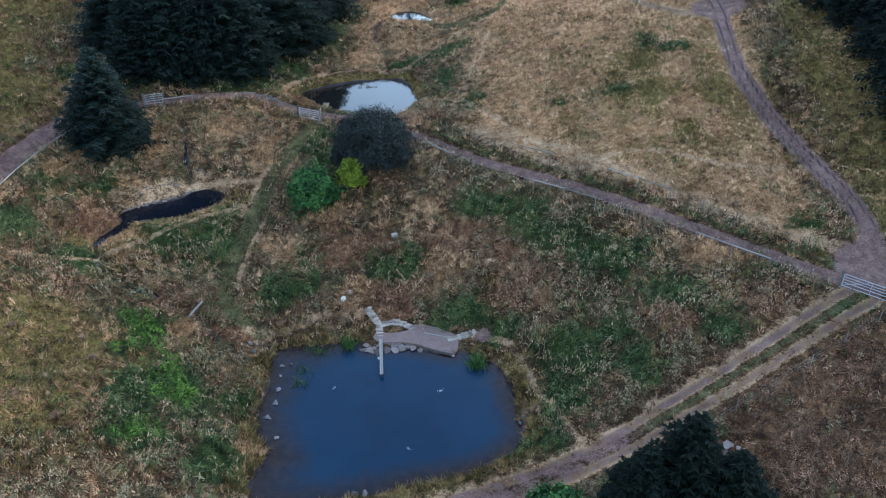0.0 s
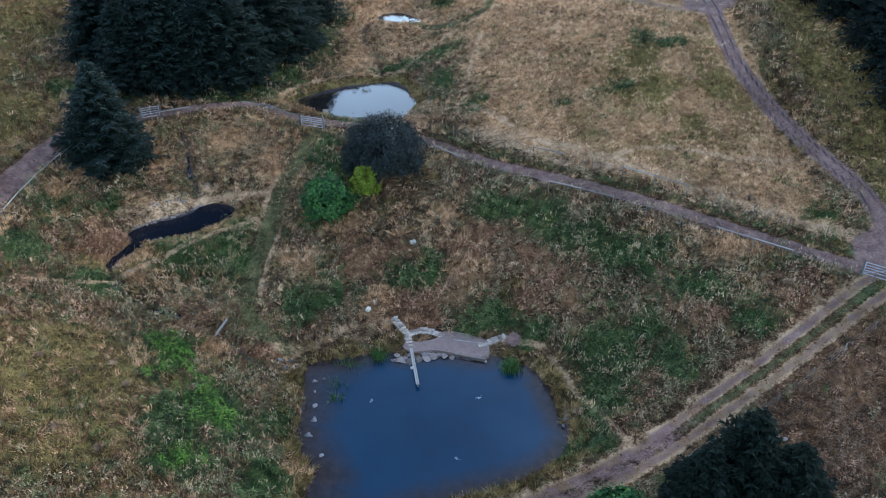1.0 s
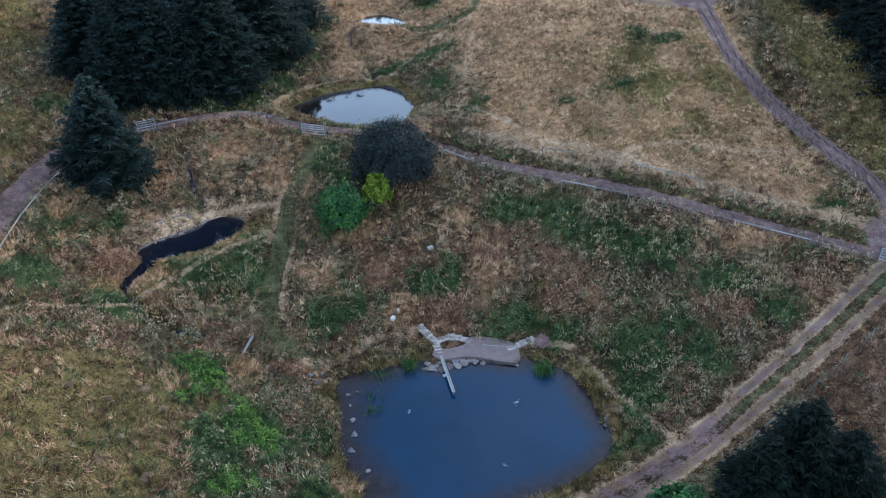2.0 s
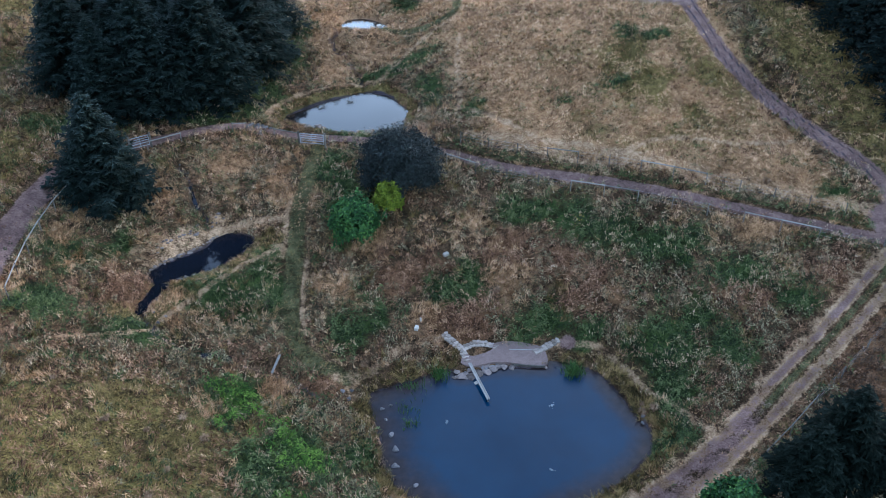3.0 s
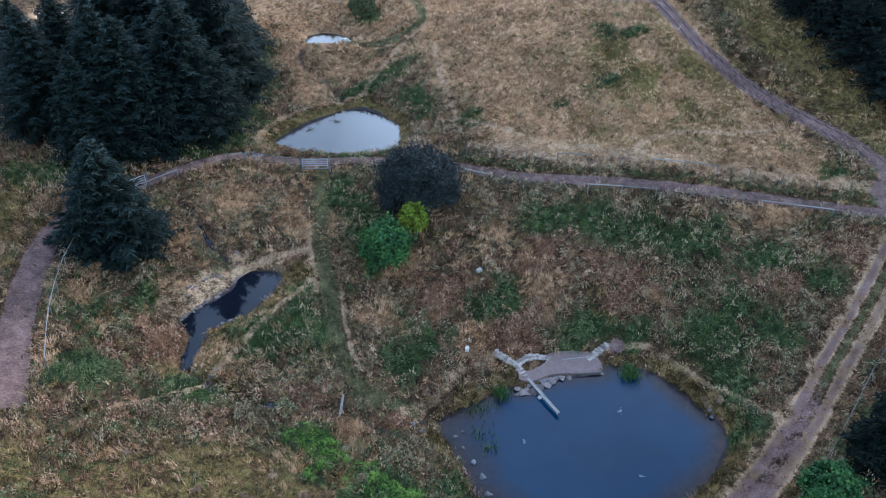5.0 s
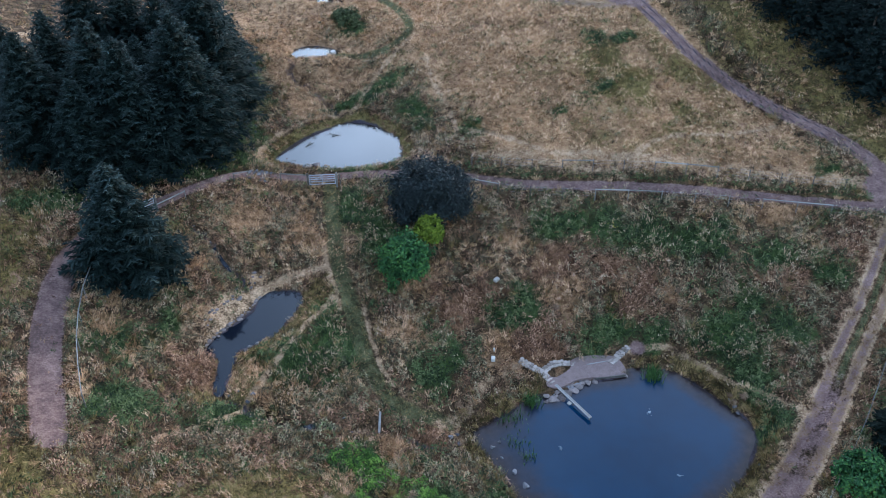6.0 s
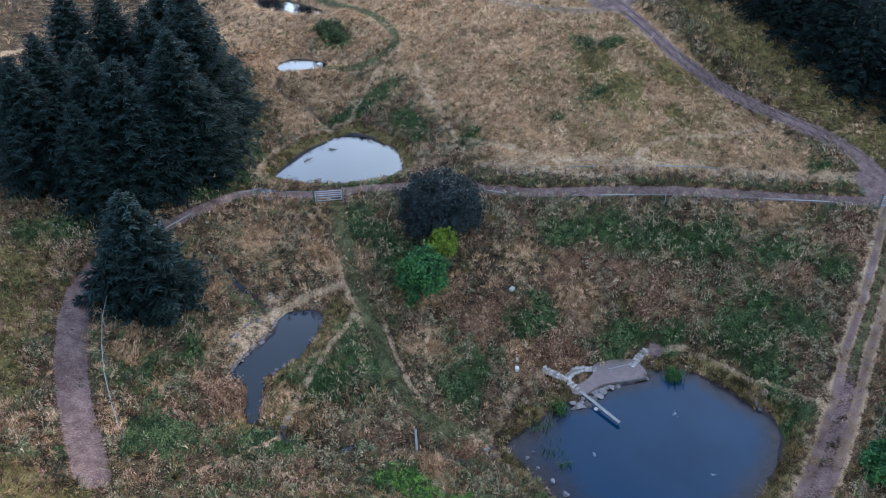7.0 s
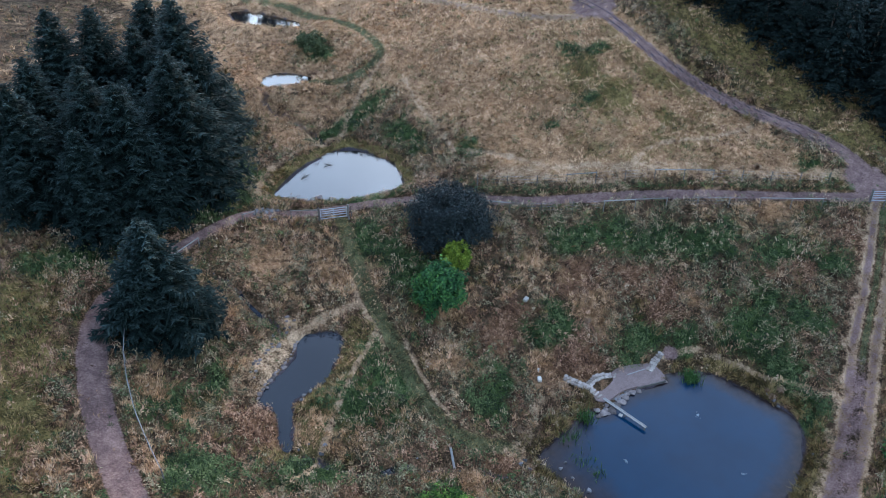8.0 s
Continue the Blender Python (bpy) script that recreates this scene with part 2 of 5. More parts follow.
# ---- materials ----
class Nodes:
    """Short hand for building a node material."""

    def __init__(self, name):
        self.mat = bpy.data.materials.new(name)
        self.mat.use_nodes = True
        self.tree = self.mat.node_tree
        self.bsdf = self.tree.nodes["Principled BSDF"]

    def link(self, a, b):
        self.tree.links.new(a, b)

    def add(self, kind, **values):
        node = self.tree.nodes.new(kind)
        for key, value in values.items():
            node.inputs[key].default_value = value
        return node

    def noise(self, scale, detail=3.0, rough=0.6):
        node = self.add("ShaderNodeTexNoise", Scale=scale, Detail=detail, Roughness=rough)
        geo = self.tree.nodes.get("Geometry") or self.tree.nodes.new("ShaderNodeNewGeometry")
        self.link(geo.outputs["Position"], node.inputs["Vector"])
        return node.outputs["Fac"]

    def math(self, op, a, b=0.0, clamp=False):
        node = self.tree.nodes.new("ShaderNodeMath")
        node.operation, node.use_clamp = op, clamp
        for i, v in enumerate((a, b)):
            if isinstance(v, (int, float)):
                node.inputs[i].default_value = v
            else:
                self.link(v, node.inputs[i])
        return node.outputs[0]

    def ramp(self, fac, stops):
        node = self.tree.nodes.new("ShaderNodeValToRGB")
        els = node.color_ramp.elements
        while len(els) < len(stops):
            els.new(0.5)
        for el, (at, colour) in zip(els, stops):
            el.position, el.color = at, (*colour, 1)
        self.link(fac, node.inputs["Fac"])
        return node.outputs["Color"]

    def mix(self, fac, a, b, blend="MIX"):
        node = self.tree.nodes.new("ShaderNodeMix")
        node.data_type, node.blend_type = "RGBA", blend
        for i, v in ((0, fac), (6, a), (7, b)):
            if isinstance(v, (int, float)):
                node.inputs[i].default_value = v
            elif isinstance(v, tuple):
                node.inputs[i].default_value = (*v, 1)
            else:
                self.link(v, node.inputs[i])
        return node.outputs[2]

    def bump(self, height, strength, distance):
        node = self.add("ShaderNodeBump", Strength=strength, Distance=distance)
        self.link(height, node.inputs["Height"])
        self.link(node.outputs["Normal"], self.bsdf.inputs["Normal"])

    def done(self, colour, rough=0.9, specular=0.3, metal=0.0):
        if isinstance(colour, tuple):
            self.bsdf.inputs["Base Color"].default_value = (*colour, 1)
        else:
            self.link(colour, self.bsdf.inputs["Base Color"])
        self.bsdf.inputs["Roughness"].default_value = rough
        self.bsdf.inputs["Specular IOR Level"].default_value = specular
        self.bsdf.inputs["Metallic"].default_value = metal
        return self.mat


def leafy(name, dark, mid, light, patch=0.35, rough=0.75, specular=0.2, young_lit=None, meadow=False):
    """Blades and leaves: each one its own shade, drifting from patch to patch."""
    n = Nodes(name)
    geo = n.tree.nodes.new("ShaderNodeNewGeometry")
    geo.name = "Geometry"
    drift = n.math("ADD", n.math("MULTIPLY", n.noise(patch * 6.0, 3.0, 0.65), 1.5 if meadow else 0.9), n.math("MULTIPLY", n.noise(patch, 2.0), 0.6))
    tone = n.tree.nodes.new("ShaderNodeAttribute")
    tone.attribute_name = "tone"
    own = n.math("ADD", n.math("MULTIPLY", geo.outputs["Random Per Island"], 0.22 if meadow else 0.28), n.math("MULTIPLY", tone.outputs["Fac"], 0.50 if meadow else 0.85))
    if meadow:  # sun-dried, a little redder
        dark, mid, light = (tuple(a * b for a, b in zip(c, (1.06, 0.985, 0.97))) for c in (dark, mid, light))
    fac = n.math("SUBTRACT", n.math("ADD", own, drift), 0.93 if meadow else 0.40, True)
    colour = n.ramp(fac, [(0.22, dark), (0.5, mid), (0.82, light)])
    # paler new needles, mixed with light painted onto the bough tips
    if young_lit:
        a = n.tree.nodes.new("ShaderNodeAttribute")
        a.attribute_name = "young_lit"
        colour = n.mix(a.outputs["Fac"], colour, n.mix(fac, mid, young_lit))
    return n.done(colour, rough, specular)


def stony(name, dark, light, scale=6.0, rough=0.85, own=0.5):
    """Stone, wood or metal: grain and stains, each piece its own shade."""
    n = Nodes(name)
    info = n.tree.nodes.new("ShaderNodeObjectInfo")
    grain = n.math("ADD", n.math("MULTIPLY", n.noise(scale, 5.0, 0.7), 1.1), n.math("MULTIPLY", n.noise(scale * 0.15, 2.0), 0.4))
    fac = n.math("ADD", grain, n.math("MULTIPLY", n.math("SUBTRACT", info.outputs["Random"], 0.5), own))
    n.bump(n.noise(scale * 3, 4.0), 0.5, 0.02)
    return n.done(n.ramp(fac, [(0.35, dark), (1.05, light)]), rough, 0.3)


def ground_material():
    n = Nodes("meadow_ground")
    a = n.tree.nodes.new("ShaderNodeAttribute")
    a.attribute_name = "worn"
    b = n.tree.nodes.new("ShaderNodeAttribute")
    b.attribute_name = "growth"
    sa, sb = n.tree.nodes.new("ShaderNodeSeparateColor"), n.tree.nodes.new("ShaderNodeSeparateColor")
    n.link(a.outputs["Color"], sa.inputs[0])
    n.link(b.outputs["Color"], sb.inputs[0])
    fine, mid, wide = n.noise(7.0, 5.0, 0.75), n.noise(1.1, 4.0, 0.65), n.noise(0.16, 3.0)
    rag = n.math("ADD", n.math("MULTIPLY", n.math("SUBTRACT", fine, 0.5), 0.9), n.math("MULTIPLY", n.math("SUBTRACT", mid, 0.5), 1.0))

    def cover(value, hard=3.0):
        t = n.math("ADD", n.math("SUBTRACT", value, 0.5), rag)
        return n.math("ADD", n.math("MULTIPLY", t, hard), 0.5, True)

    mixed = n.math("ADD", n.math("MULTIPLY", fine, 0.6), n.math("MULTIPLY", mid, 0.5))
    thatch = n.ramp(mixed, [(0.44, (0.022, 0.015, 0.008)), (0.54, (0.090, 0.056, 0.030)), (0.66, (0.26, 0.168, 0.098))])
    hay = n.ramp(mixed, [(0.44, (0.155, 0.09, 0.044)), (0.54, (0.385, 0.224, 0.120)), (0.66, (0.56, 0.356, 0.20))])
    olive = n.ramp(mixed, [(0.44, (0.055, 0.045, 0.014)), (0.54, (0.150, 0.120, 0.040)), (0.66, (0.27, 0.21, 0.080))])
    green = n.ramp(mixed, [(0.44, (0.009, 0.018, 0.006)), (0.54, (0.032, 0.062, 0.018)), (0.66, (0.092, 0.135, 0.041))])
    rust = n.ramp(mixed, [(0.44, (0.056, 0.028, 0.014)), (0.55, (0.164, 0.085, 0.043)), (0.66, (0.305, 0.175, 0.095))])
    gravel = n.ramp(mixed, [(0.42, (0.120, 0.076, 0.070)), (0.55, (0.212, 0.135, 0.120)), (0.68, (0.34, 0.232, 0.205))])
    straw = n.ramp(mixed, [(0.44, (0.19, 0.116, 0.068)), (0.55, (0.42, 0.275, 0.162)), (0.66, (0.64, 0.45, 0.285))])
    mud = n.ramp(mixed, [(0.44, (0.018, 0.015, 0.018)), (0.66, (0.088, 0.076, 0.092))])
    c = n.mix(cover(sb.outputs[2]), thatch, hay)
    c = n.mix(cover(b.outputs["Alpha"]), c, olive)
    c = n.mix(cover(sb.outputs[1]), c, rust)
    c = n.mix(cover(sb.outputs[0]), c, green)
    mown = n.ramp(mixed, [(0.44, (0.036, 0.040, 0.016)), (0.54, (0.088, 0.094, 0.042)), (0.66, (0.170, 0.168, 0.085))])
    c = n.mix(cover(sa.outputs[2]), c, mown)
    c = n.mix(cover(sa.outputs[1]), c, straw)
    c = n.mix(cover(sa.outputs[0], 4.0), c, gravel)
    c = n.mix(cover(a.outputs["Alpha"]), c, mud)
    c = n.mix(0.55, c, n.ramp(wide, [(0.40, (0.50, 0.48, 0.46)), (0.60, (1.25, 1.2, 1.15))]), "MULTIPLY")
    c = n.mix(1.0, c, (1.05, 0.985, 0.96), "MULTIPLY")
    n.bump(n.math("ADD", fine, n.math("MULTIPLY", mid, 1.5)), 0.8, 0.18)
    return n.done(c, 0.95, 0.12)


def water_material(name, deep, shallow, ior, gloss, bed=None):
    n = Nodes(name)
    ripple = n.noise(2.2, 3.0)
    n.bump(ripple, 0.012, 0.05)
    colour = n.ramp(n.noise(0.16, 3.0), [(0.35, deep), (0.7, shallow)])
    if bed:
        a = n.tree.nodes.new("ShaderNodeAttribute")
        a.attribute_name = "shallow"
        edge = n.math("ADD", a.outputs["Fac"], n.math("MULTIPLY", n.math("SUBTRACT", n.noise(0.7, 4.0), 0.5), 0.7))
        colour = n.mix(n.math("SUBTRACT", n.math("MULTIPLY", edge, 1.3), 0.2, True), colour, n.ramp(n.noise(1.6, 4.0), [(0.4, bed), (0.65, tuple(1.8 * v for v in bed))]))
    m = n.done(colour, 0.04, gloss)
    n.bsdf.inputs["IOR"].default_value = ior
    return m


M_GROUND = ground_material()
M_WATER_BIG = water_material("blue_pond_water", (0.0012, 0.022, 0.052), (0.0020, 0.031, 0.071), 1.33, 0.48, (0.020, 0.012, 0.011))
M_WATER_LOW = water_material("dark_blue_pond_water", (0.005, 0.007, 0.011), (0.008, 0.011, 0.018), 1.33, 0.65)
M_WATER = water_material("still_pond_water", (0.010, 0.010, 0.010), (0.016, 0.016, 0.017), 1.45, 0.95)
M_STRAW = leafy("dry_grass_blades", (0.22, 0.125, 0.058), (0.57, 0.336, 0.170), (0.86, 0.588, 0.352), meadow=True)
M_OLIVE = leafy("olive_grass_blades", (0.050, 0.040, 0.013), (0.192, 0.139, 0.050), (0.41, 0.290, 0.122), meadow=True)
M_WEED = leafy("brown_weed_stalks", (0.05, 0.023, 0.013), (0.25, 0.128, 0.070), (0.55, 0.33, 0.205), meadow=True)
M_HERB = leafy("green_weed_leaves", (0.0132, 0.0248, 0.0090), (0.0583, 0.0950, 0.0312), (0.1639, 0.2052, 0.0779), meadow=True)
M_NETTLE = leafy("bright_nettle_leaves", (0.018, 0.050, 0.009), (0.072, 0.165, 0.022), (0.175, 0.300, 0.050), meadow=True)
M_SAGE = leafy("dull_weed_leaves", (0.028, 0.026, 0.012), (0.142, 0.128, 0.066), (0.40, 0.345, 0.20), 0.5, meadow=True)
M_DARKWEED = leafy("dark_brown_weeds", (0.020, 0.012, 0.007), (0.090, 0.055, 0.032), (0.237, 0.155, 0.095), meadow=True)
M_YELLOW = leafy("yellow_flower_heads", (0.35, 0.25, 0.02), (0.60, 0.45, 0.04), (0.75, 0.62, 0.10), meadow=True)
M_SEED = leafy("pale_seed_heads", (0.20, 0.125, 0.075), (0.45, 0.31, 0.195), (0.70, 0.52, 0.35), meadow=True)
M_REED = leafy("reed_leaves", (0.020, 0.055, 0.014), (0.055, 0.125, 0.030), (0.12, 0.20, 0.06), 2.0)
# near-black within; last colour is new growth and painted light at bough tips
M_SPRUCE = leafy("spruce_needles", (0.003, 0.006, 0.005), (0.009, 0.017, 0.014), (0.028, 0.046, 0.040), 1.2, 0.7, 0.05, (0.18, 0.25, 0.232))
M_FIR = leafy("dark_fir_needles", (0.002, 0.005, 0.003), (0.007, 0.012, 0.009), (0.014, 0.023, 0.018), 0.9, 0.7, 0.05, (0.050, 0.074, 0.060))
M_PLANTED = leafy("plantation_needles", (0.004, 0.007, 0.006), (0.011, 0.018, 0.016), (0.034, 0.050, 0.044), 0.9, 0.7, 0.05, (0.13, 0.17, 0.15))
M_COPPER = leafy("dark_bronze_leaves", (0.004, 0.007, 0.006), (0.014, 0.021, 0.021), (0.060, 0.085, 0.080), 2.2, 0.5, 0.2)
M_SHRUB = leafy("green_shrub_leaves", (0.005, 0.022, 0.008), (0.034, 0.112, 0.034), (0.15, 0.30, 0.06), 0.8, 0.6)
M_LIME = leafy("yellow_green_leaves", (0.035, 0.055, 0.006), (0.16, 0.215, 0.022), (0.40, 0.45, 0.06), 1.8, 0.6)
M_DULL = leafy("dull_shrub_leaves", (0.015, 0.022, 0.008), (0.065, 0.078, 0.030), (0.16, 0.175, 0.075), 1.4, 0.7)
M_BARK = stony("rough_bark", (0.022, 0.016, 0.012), (0.09, 0.068, 0.052), 9.0)
M_STONE = stony("grey_pond_stone", (0.045, 0.040, 0.040), (0.24, 0.22, 0.22), 5.0)
M_PALE = stony("pale_path_stone", (0.16, 0.122, 0.098), (0.54, 0.44, 0.37), 5.0)
M_BANK = stony("pinkish_pale_stone", (0.075, 0.056, 0.048), (0.300, 0.235, 0.210), 5.0)
M_GRAVEL = stony("fine_pink_gravel", (0.165, 0.108, 0.096), (0.37, 0.265, 0.235), 14.0, 0.95)
M_WOOD = stony("weathered_timber", (0.13, 0.115, 0.10), (0.38, 0.35, 0.32), 11.0)
M_POST = stony("grey_fence_wood", (0.07, 0.06, 0.05), (0.26, 0.23, 0.20), 11.0)
M_STEEL = stony("galvanised_steel", (0.22, 0.23, 0.25), (0.50, 0.51, 0.54), 16.0, 0.45, 0.2)
M_STEEL.node_tree.nodes["Principled BSDF"].inputs["Metallic"].default_value = 0.35
M_WHITE = stony("dull_white_board", (0.34, 0.30, 0.25), (0.66, 0.60, 0.52), 5.0, 0.7)
M_FOAM = stony("white_water_foam", (0.0880, 0.1320, 0.1650), (0.3025, 0.3410, 0.3630), 20.0, 0.6)

BANK_BARE = smooth_open([(-26.6, 56.2), (-24.6, 57.6), (-22.6, 59.0), (-20.6, 60.2)])

HEDGE = TRACK_DAM[60:88] + np.array([0.55, 0.85])

# ---- what grows where: (x, y, reach across, reach along) ----
GREEN = [(-19.8, 40.6, 2.6, 2.2), (-16.1, 36.1, 2.2, 2.4), (-17.1, 31.2, 1.8, 1.6), (-10.6, 64.9, 1.8, 2.6), (-20.5, 51.0, 3.2, 2.0), (-16.9, 52.6, 1.6, 3.0), (-0.9, 51.5, 1.6, 2.2), (-11.0, 47.9, 2.0, 1.6), (5.0, 56.4, 2.0, 1.4), (8.6, 54.6, 2.2, 1.6), (11.8, 51.8, 2.4, 1.6), (16.4, 49.0, 2.2, 1.5), (19.8, 45.2, 1.8, 1.2), (14.9, 42.9, 1.8, 1.4), (22.5, 41.2, 1.5, 1.2), (12.0, 41.2, 2.4, 2.2), (9.8, 35.2, 1.2, 2.2), (17.6, 68.4, 1.6, 1.2), (12.8, 67.5, 1.1, 0.9), (21.4, 74.6, 1.3, 1.2), (24.4, 73.4, 1.2, 1.0)]
GREEN += [(4.5, 70.5, 0.9, 1.1), (-15.5, 82.5, 2.2, 3.4), (-13.0, 88.0, 1.8, 3.4), (-12.5, 95.0, 3.0, 3.0), (-17.0, 76.0, 2.0, 1.6), (-31.4, 55.4, 2.2, 1.8), (-32.4, 49.5, 1.6, 2.2), (30.3, 50.0, 1.3, 1.2), (2.4, 96.5, 1.6, 2.2), (30.6, 41.2, 1.6, 0.9), (-26.5, 47.0, 2.2, 1.5), (-9.0, 60.0, 2.6, 3.0), (19.4, 28.9, 2.4, 1.6), (-2.0, 83.5, 5.0, 1.0), (1.2, 77.0, 1.0, 3.4), (-8.2, 70.1, 2.4, 0.5), (-4.8, 69.2, 1.8, 0.5), (-18.5, 35.0, 1.8, 2.4), (-12.0, 30.5, 2.0, 2.0), (-12.2, 36.6, 1.2, 1.6)]
RUST = [(-4.1, 52.8, 2.4, 1.6), (-7.4, 52.2, 1.8, 1.6), (-2.4, 48.4, 3.2, 1.4), (26.3, 42.0, 2.8, 1.6), (22.3, 33.8, 3.0, 2.6), (27.5, 35.0, 4.0, 3.4), (27.0, 29.5, 4.0, 3.0), (18.3, 43.6, 1.8, 1.2), (-27.0, 53.0, 1.2, 1.6), (-14.3, 43.0, 1.4, 1.2), (34.0, 33.0, 5.0, 5.0), (2.5, 53.0, 3.4, 1.6), (8.0, 47.8, 2.5, 1.4), (30.0, 33.0, 9.0, 7.0), (24.5, 30.0, 6.0, 4.0)]

GREEN_DEEP = [(-28.5, 57.6, 1.0, 1.0), (-16.9, 53.3, 1.5, 1.6), (-19.0, 49.3, 1.5, 1.7), (-8.8, 62.9, 1.3, 1.9), (-10.3, 57.9, 0.8, 1.1), (6.8, 56.1, 1.4, 1.2), (10.0, 53.3, 1.5, 1.2), (14.1, 49.3, 2.0, 1.4), (20.4, 45.6, 0.9, 0.7), (15.6, 42.8, 1.2, 0.9), (21.8, 41.2, 0.9, 0.7), (-2.0, 50.8, 2.8, 1.5), (3.6, 46.5, 2.3, 1.5), (10.2, 38.1, 1.3, 1.0), (16.3, 38.2, 1.1, 1.0), (8.0, 33.3, 1.8, 1.2), (-32.5, 49.4, 1.1, 1.5), (10.8, 38.0, 1.4, 2.2), (6.6, 44.5, 2.0, 1.0), (15.7, 39.5, 0.9, 1.5), (-9.1, 48.5, 0.9, 1.1), (-1.8, 50.8, 1.7, 1.7)]
GREEN_MIXED = [(-31.6, 50.0, 1.1, 1.4), (-13.8, 38.4, 2.0, 2.6), (-13.0, 32.1, 1.9, 2.5), (-13.2, 47.2, 2.4, 2.3), (13.2, 45.1, 3.0, 2.4), (4.4, 56.4, 1.4, 1.5), (10.7, 52.9, 3.1, 3.0), (16.0, 48.4, 1.7, 1.6), (17.3, 44.7, 1.3, 1.3), (15.4, 42.5, 1.1, 0.7), (22.3, 41.6, 0.9, 1.1), (-8.2, 49.8, 1.7, 1.5), (-27.0, 61.0, 1.0, 1.7)]
RUST += [(-5.2, 53.5, 1.0, 0.8), (6.4, 51.0, 1.9, 1.2), (-2.7, 47.3, 1.0, 1.0), (20.6, 42.0, 1.2, 1.0), (-28.1, 52.8, 0.8, 1.5), (-8.4, 54.3, 1.2, 0.6), (19.6, 42.3, 0.9, 1.1), (-6.2, 52.6, 1.1, 1.3), (26.5, 42.1, 1.5, 1.2), (-1.0, 47.0, 0.9, 1.0)]
TAN = [(-25.6, 57.9, 1.1, 1.8), (-31.9, 56.2, 1.1, 2.9), (-34.8, 50.2, 0.8, 1.5), (-11.6, 51.6, 1.5, 1.7), (0.3, 55.7, 1.8, 1.4), (-3.9, 49.3, 1.0, 0.9), (2.2, 50.5, 1.7, 1.5), (22.1, 48.3, 2.8, 1.9), (10.7, 46.4, 1.7, 1.3), (-14.0, 62.2, 2.0, 3.1), (-8.1, 56.2, 1.6, 2.1), (-20.8, 60.1, 1.5, 0.9), (-4.8, 48.1, 2.2, 1.8), (1.9, 53.2, 1.5, 1.5), (23.3, 47.7, 3.6, 1.7), (-17.6, 41.4, 1.0, 1.4), (-24.4, 50.5, 1.7, 2.5), (-10.2, 32.4, 0.8, 1.4), (-25.6, 64.1, 1.2, 2.6)]
OLIVE = [(-19.5, 52.1, 1.5, 2.4), (-22.7, 50.6, 1.0, 1.4), (5.2, 47.5, 1.4, 1.0), (10.1, 42.0, 1.0, 0.8), (5.2, 48.0, 1.0, 0.7), (-9.2, 44.2, 1.4, 0.8), (13.9, 49.1, 1.3, 1.0)]


def blobs(x, y, spots):
    best = np.zeros(np.shape(x))
    x = x + (fbm(x, y, 1.8, 201) - 0.5) * 2.6
    y = y + (fbm(x, y, 1.8, 233) - 0.5) * 2.6
    for cx, cy, rx, ry in spots:
        best = np.maximum(best, 1.0 - 0.5 * np.sqrt(((x - cx) / rx) ** 2 + ((y - cy) / ry) ** 2))
    return np.clip(best, 0, 1)


def band(x, y, line, half, soft):
    return 1 - step(half - soft, half + soft, line_distance(x, y, line))


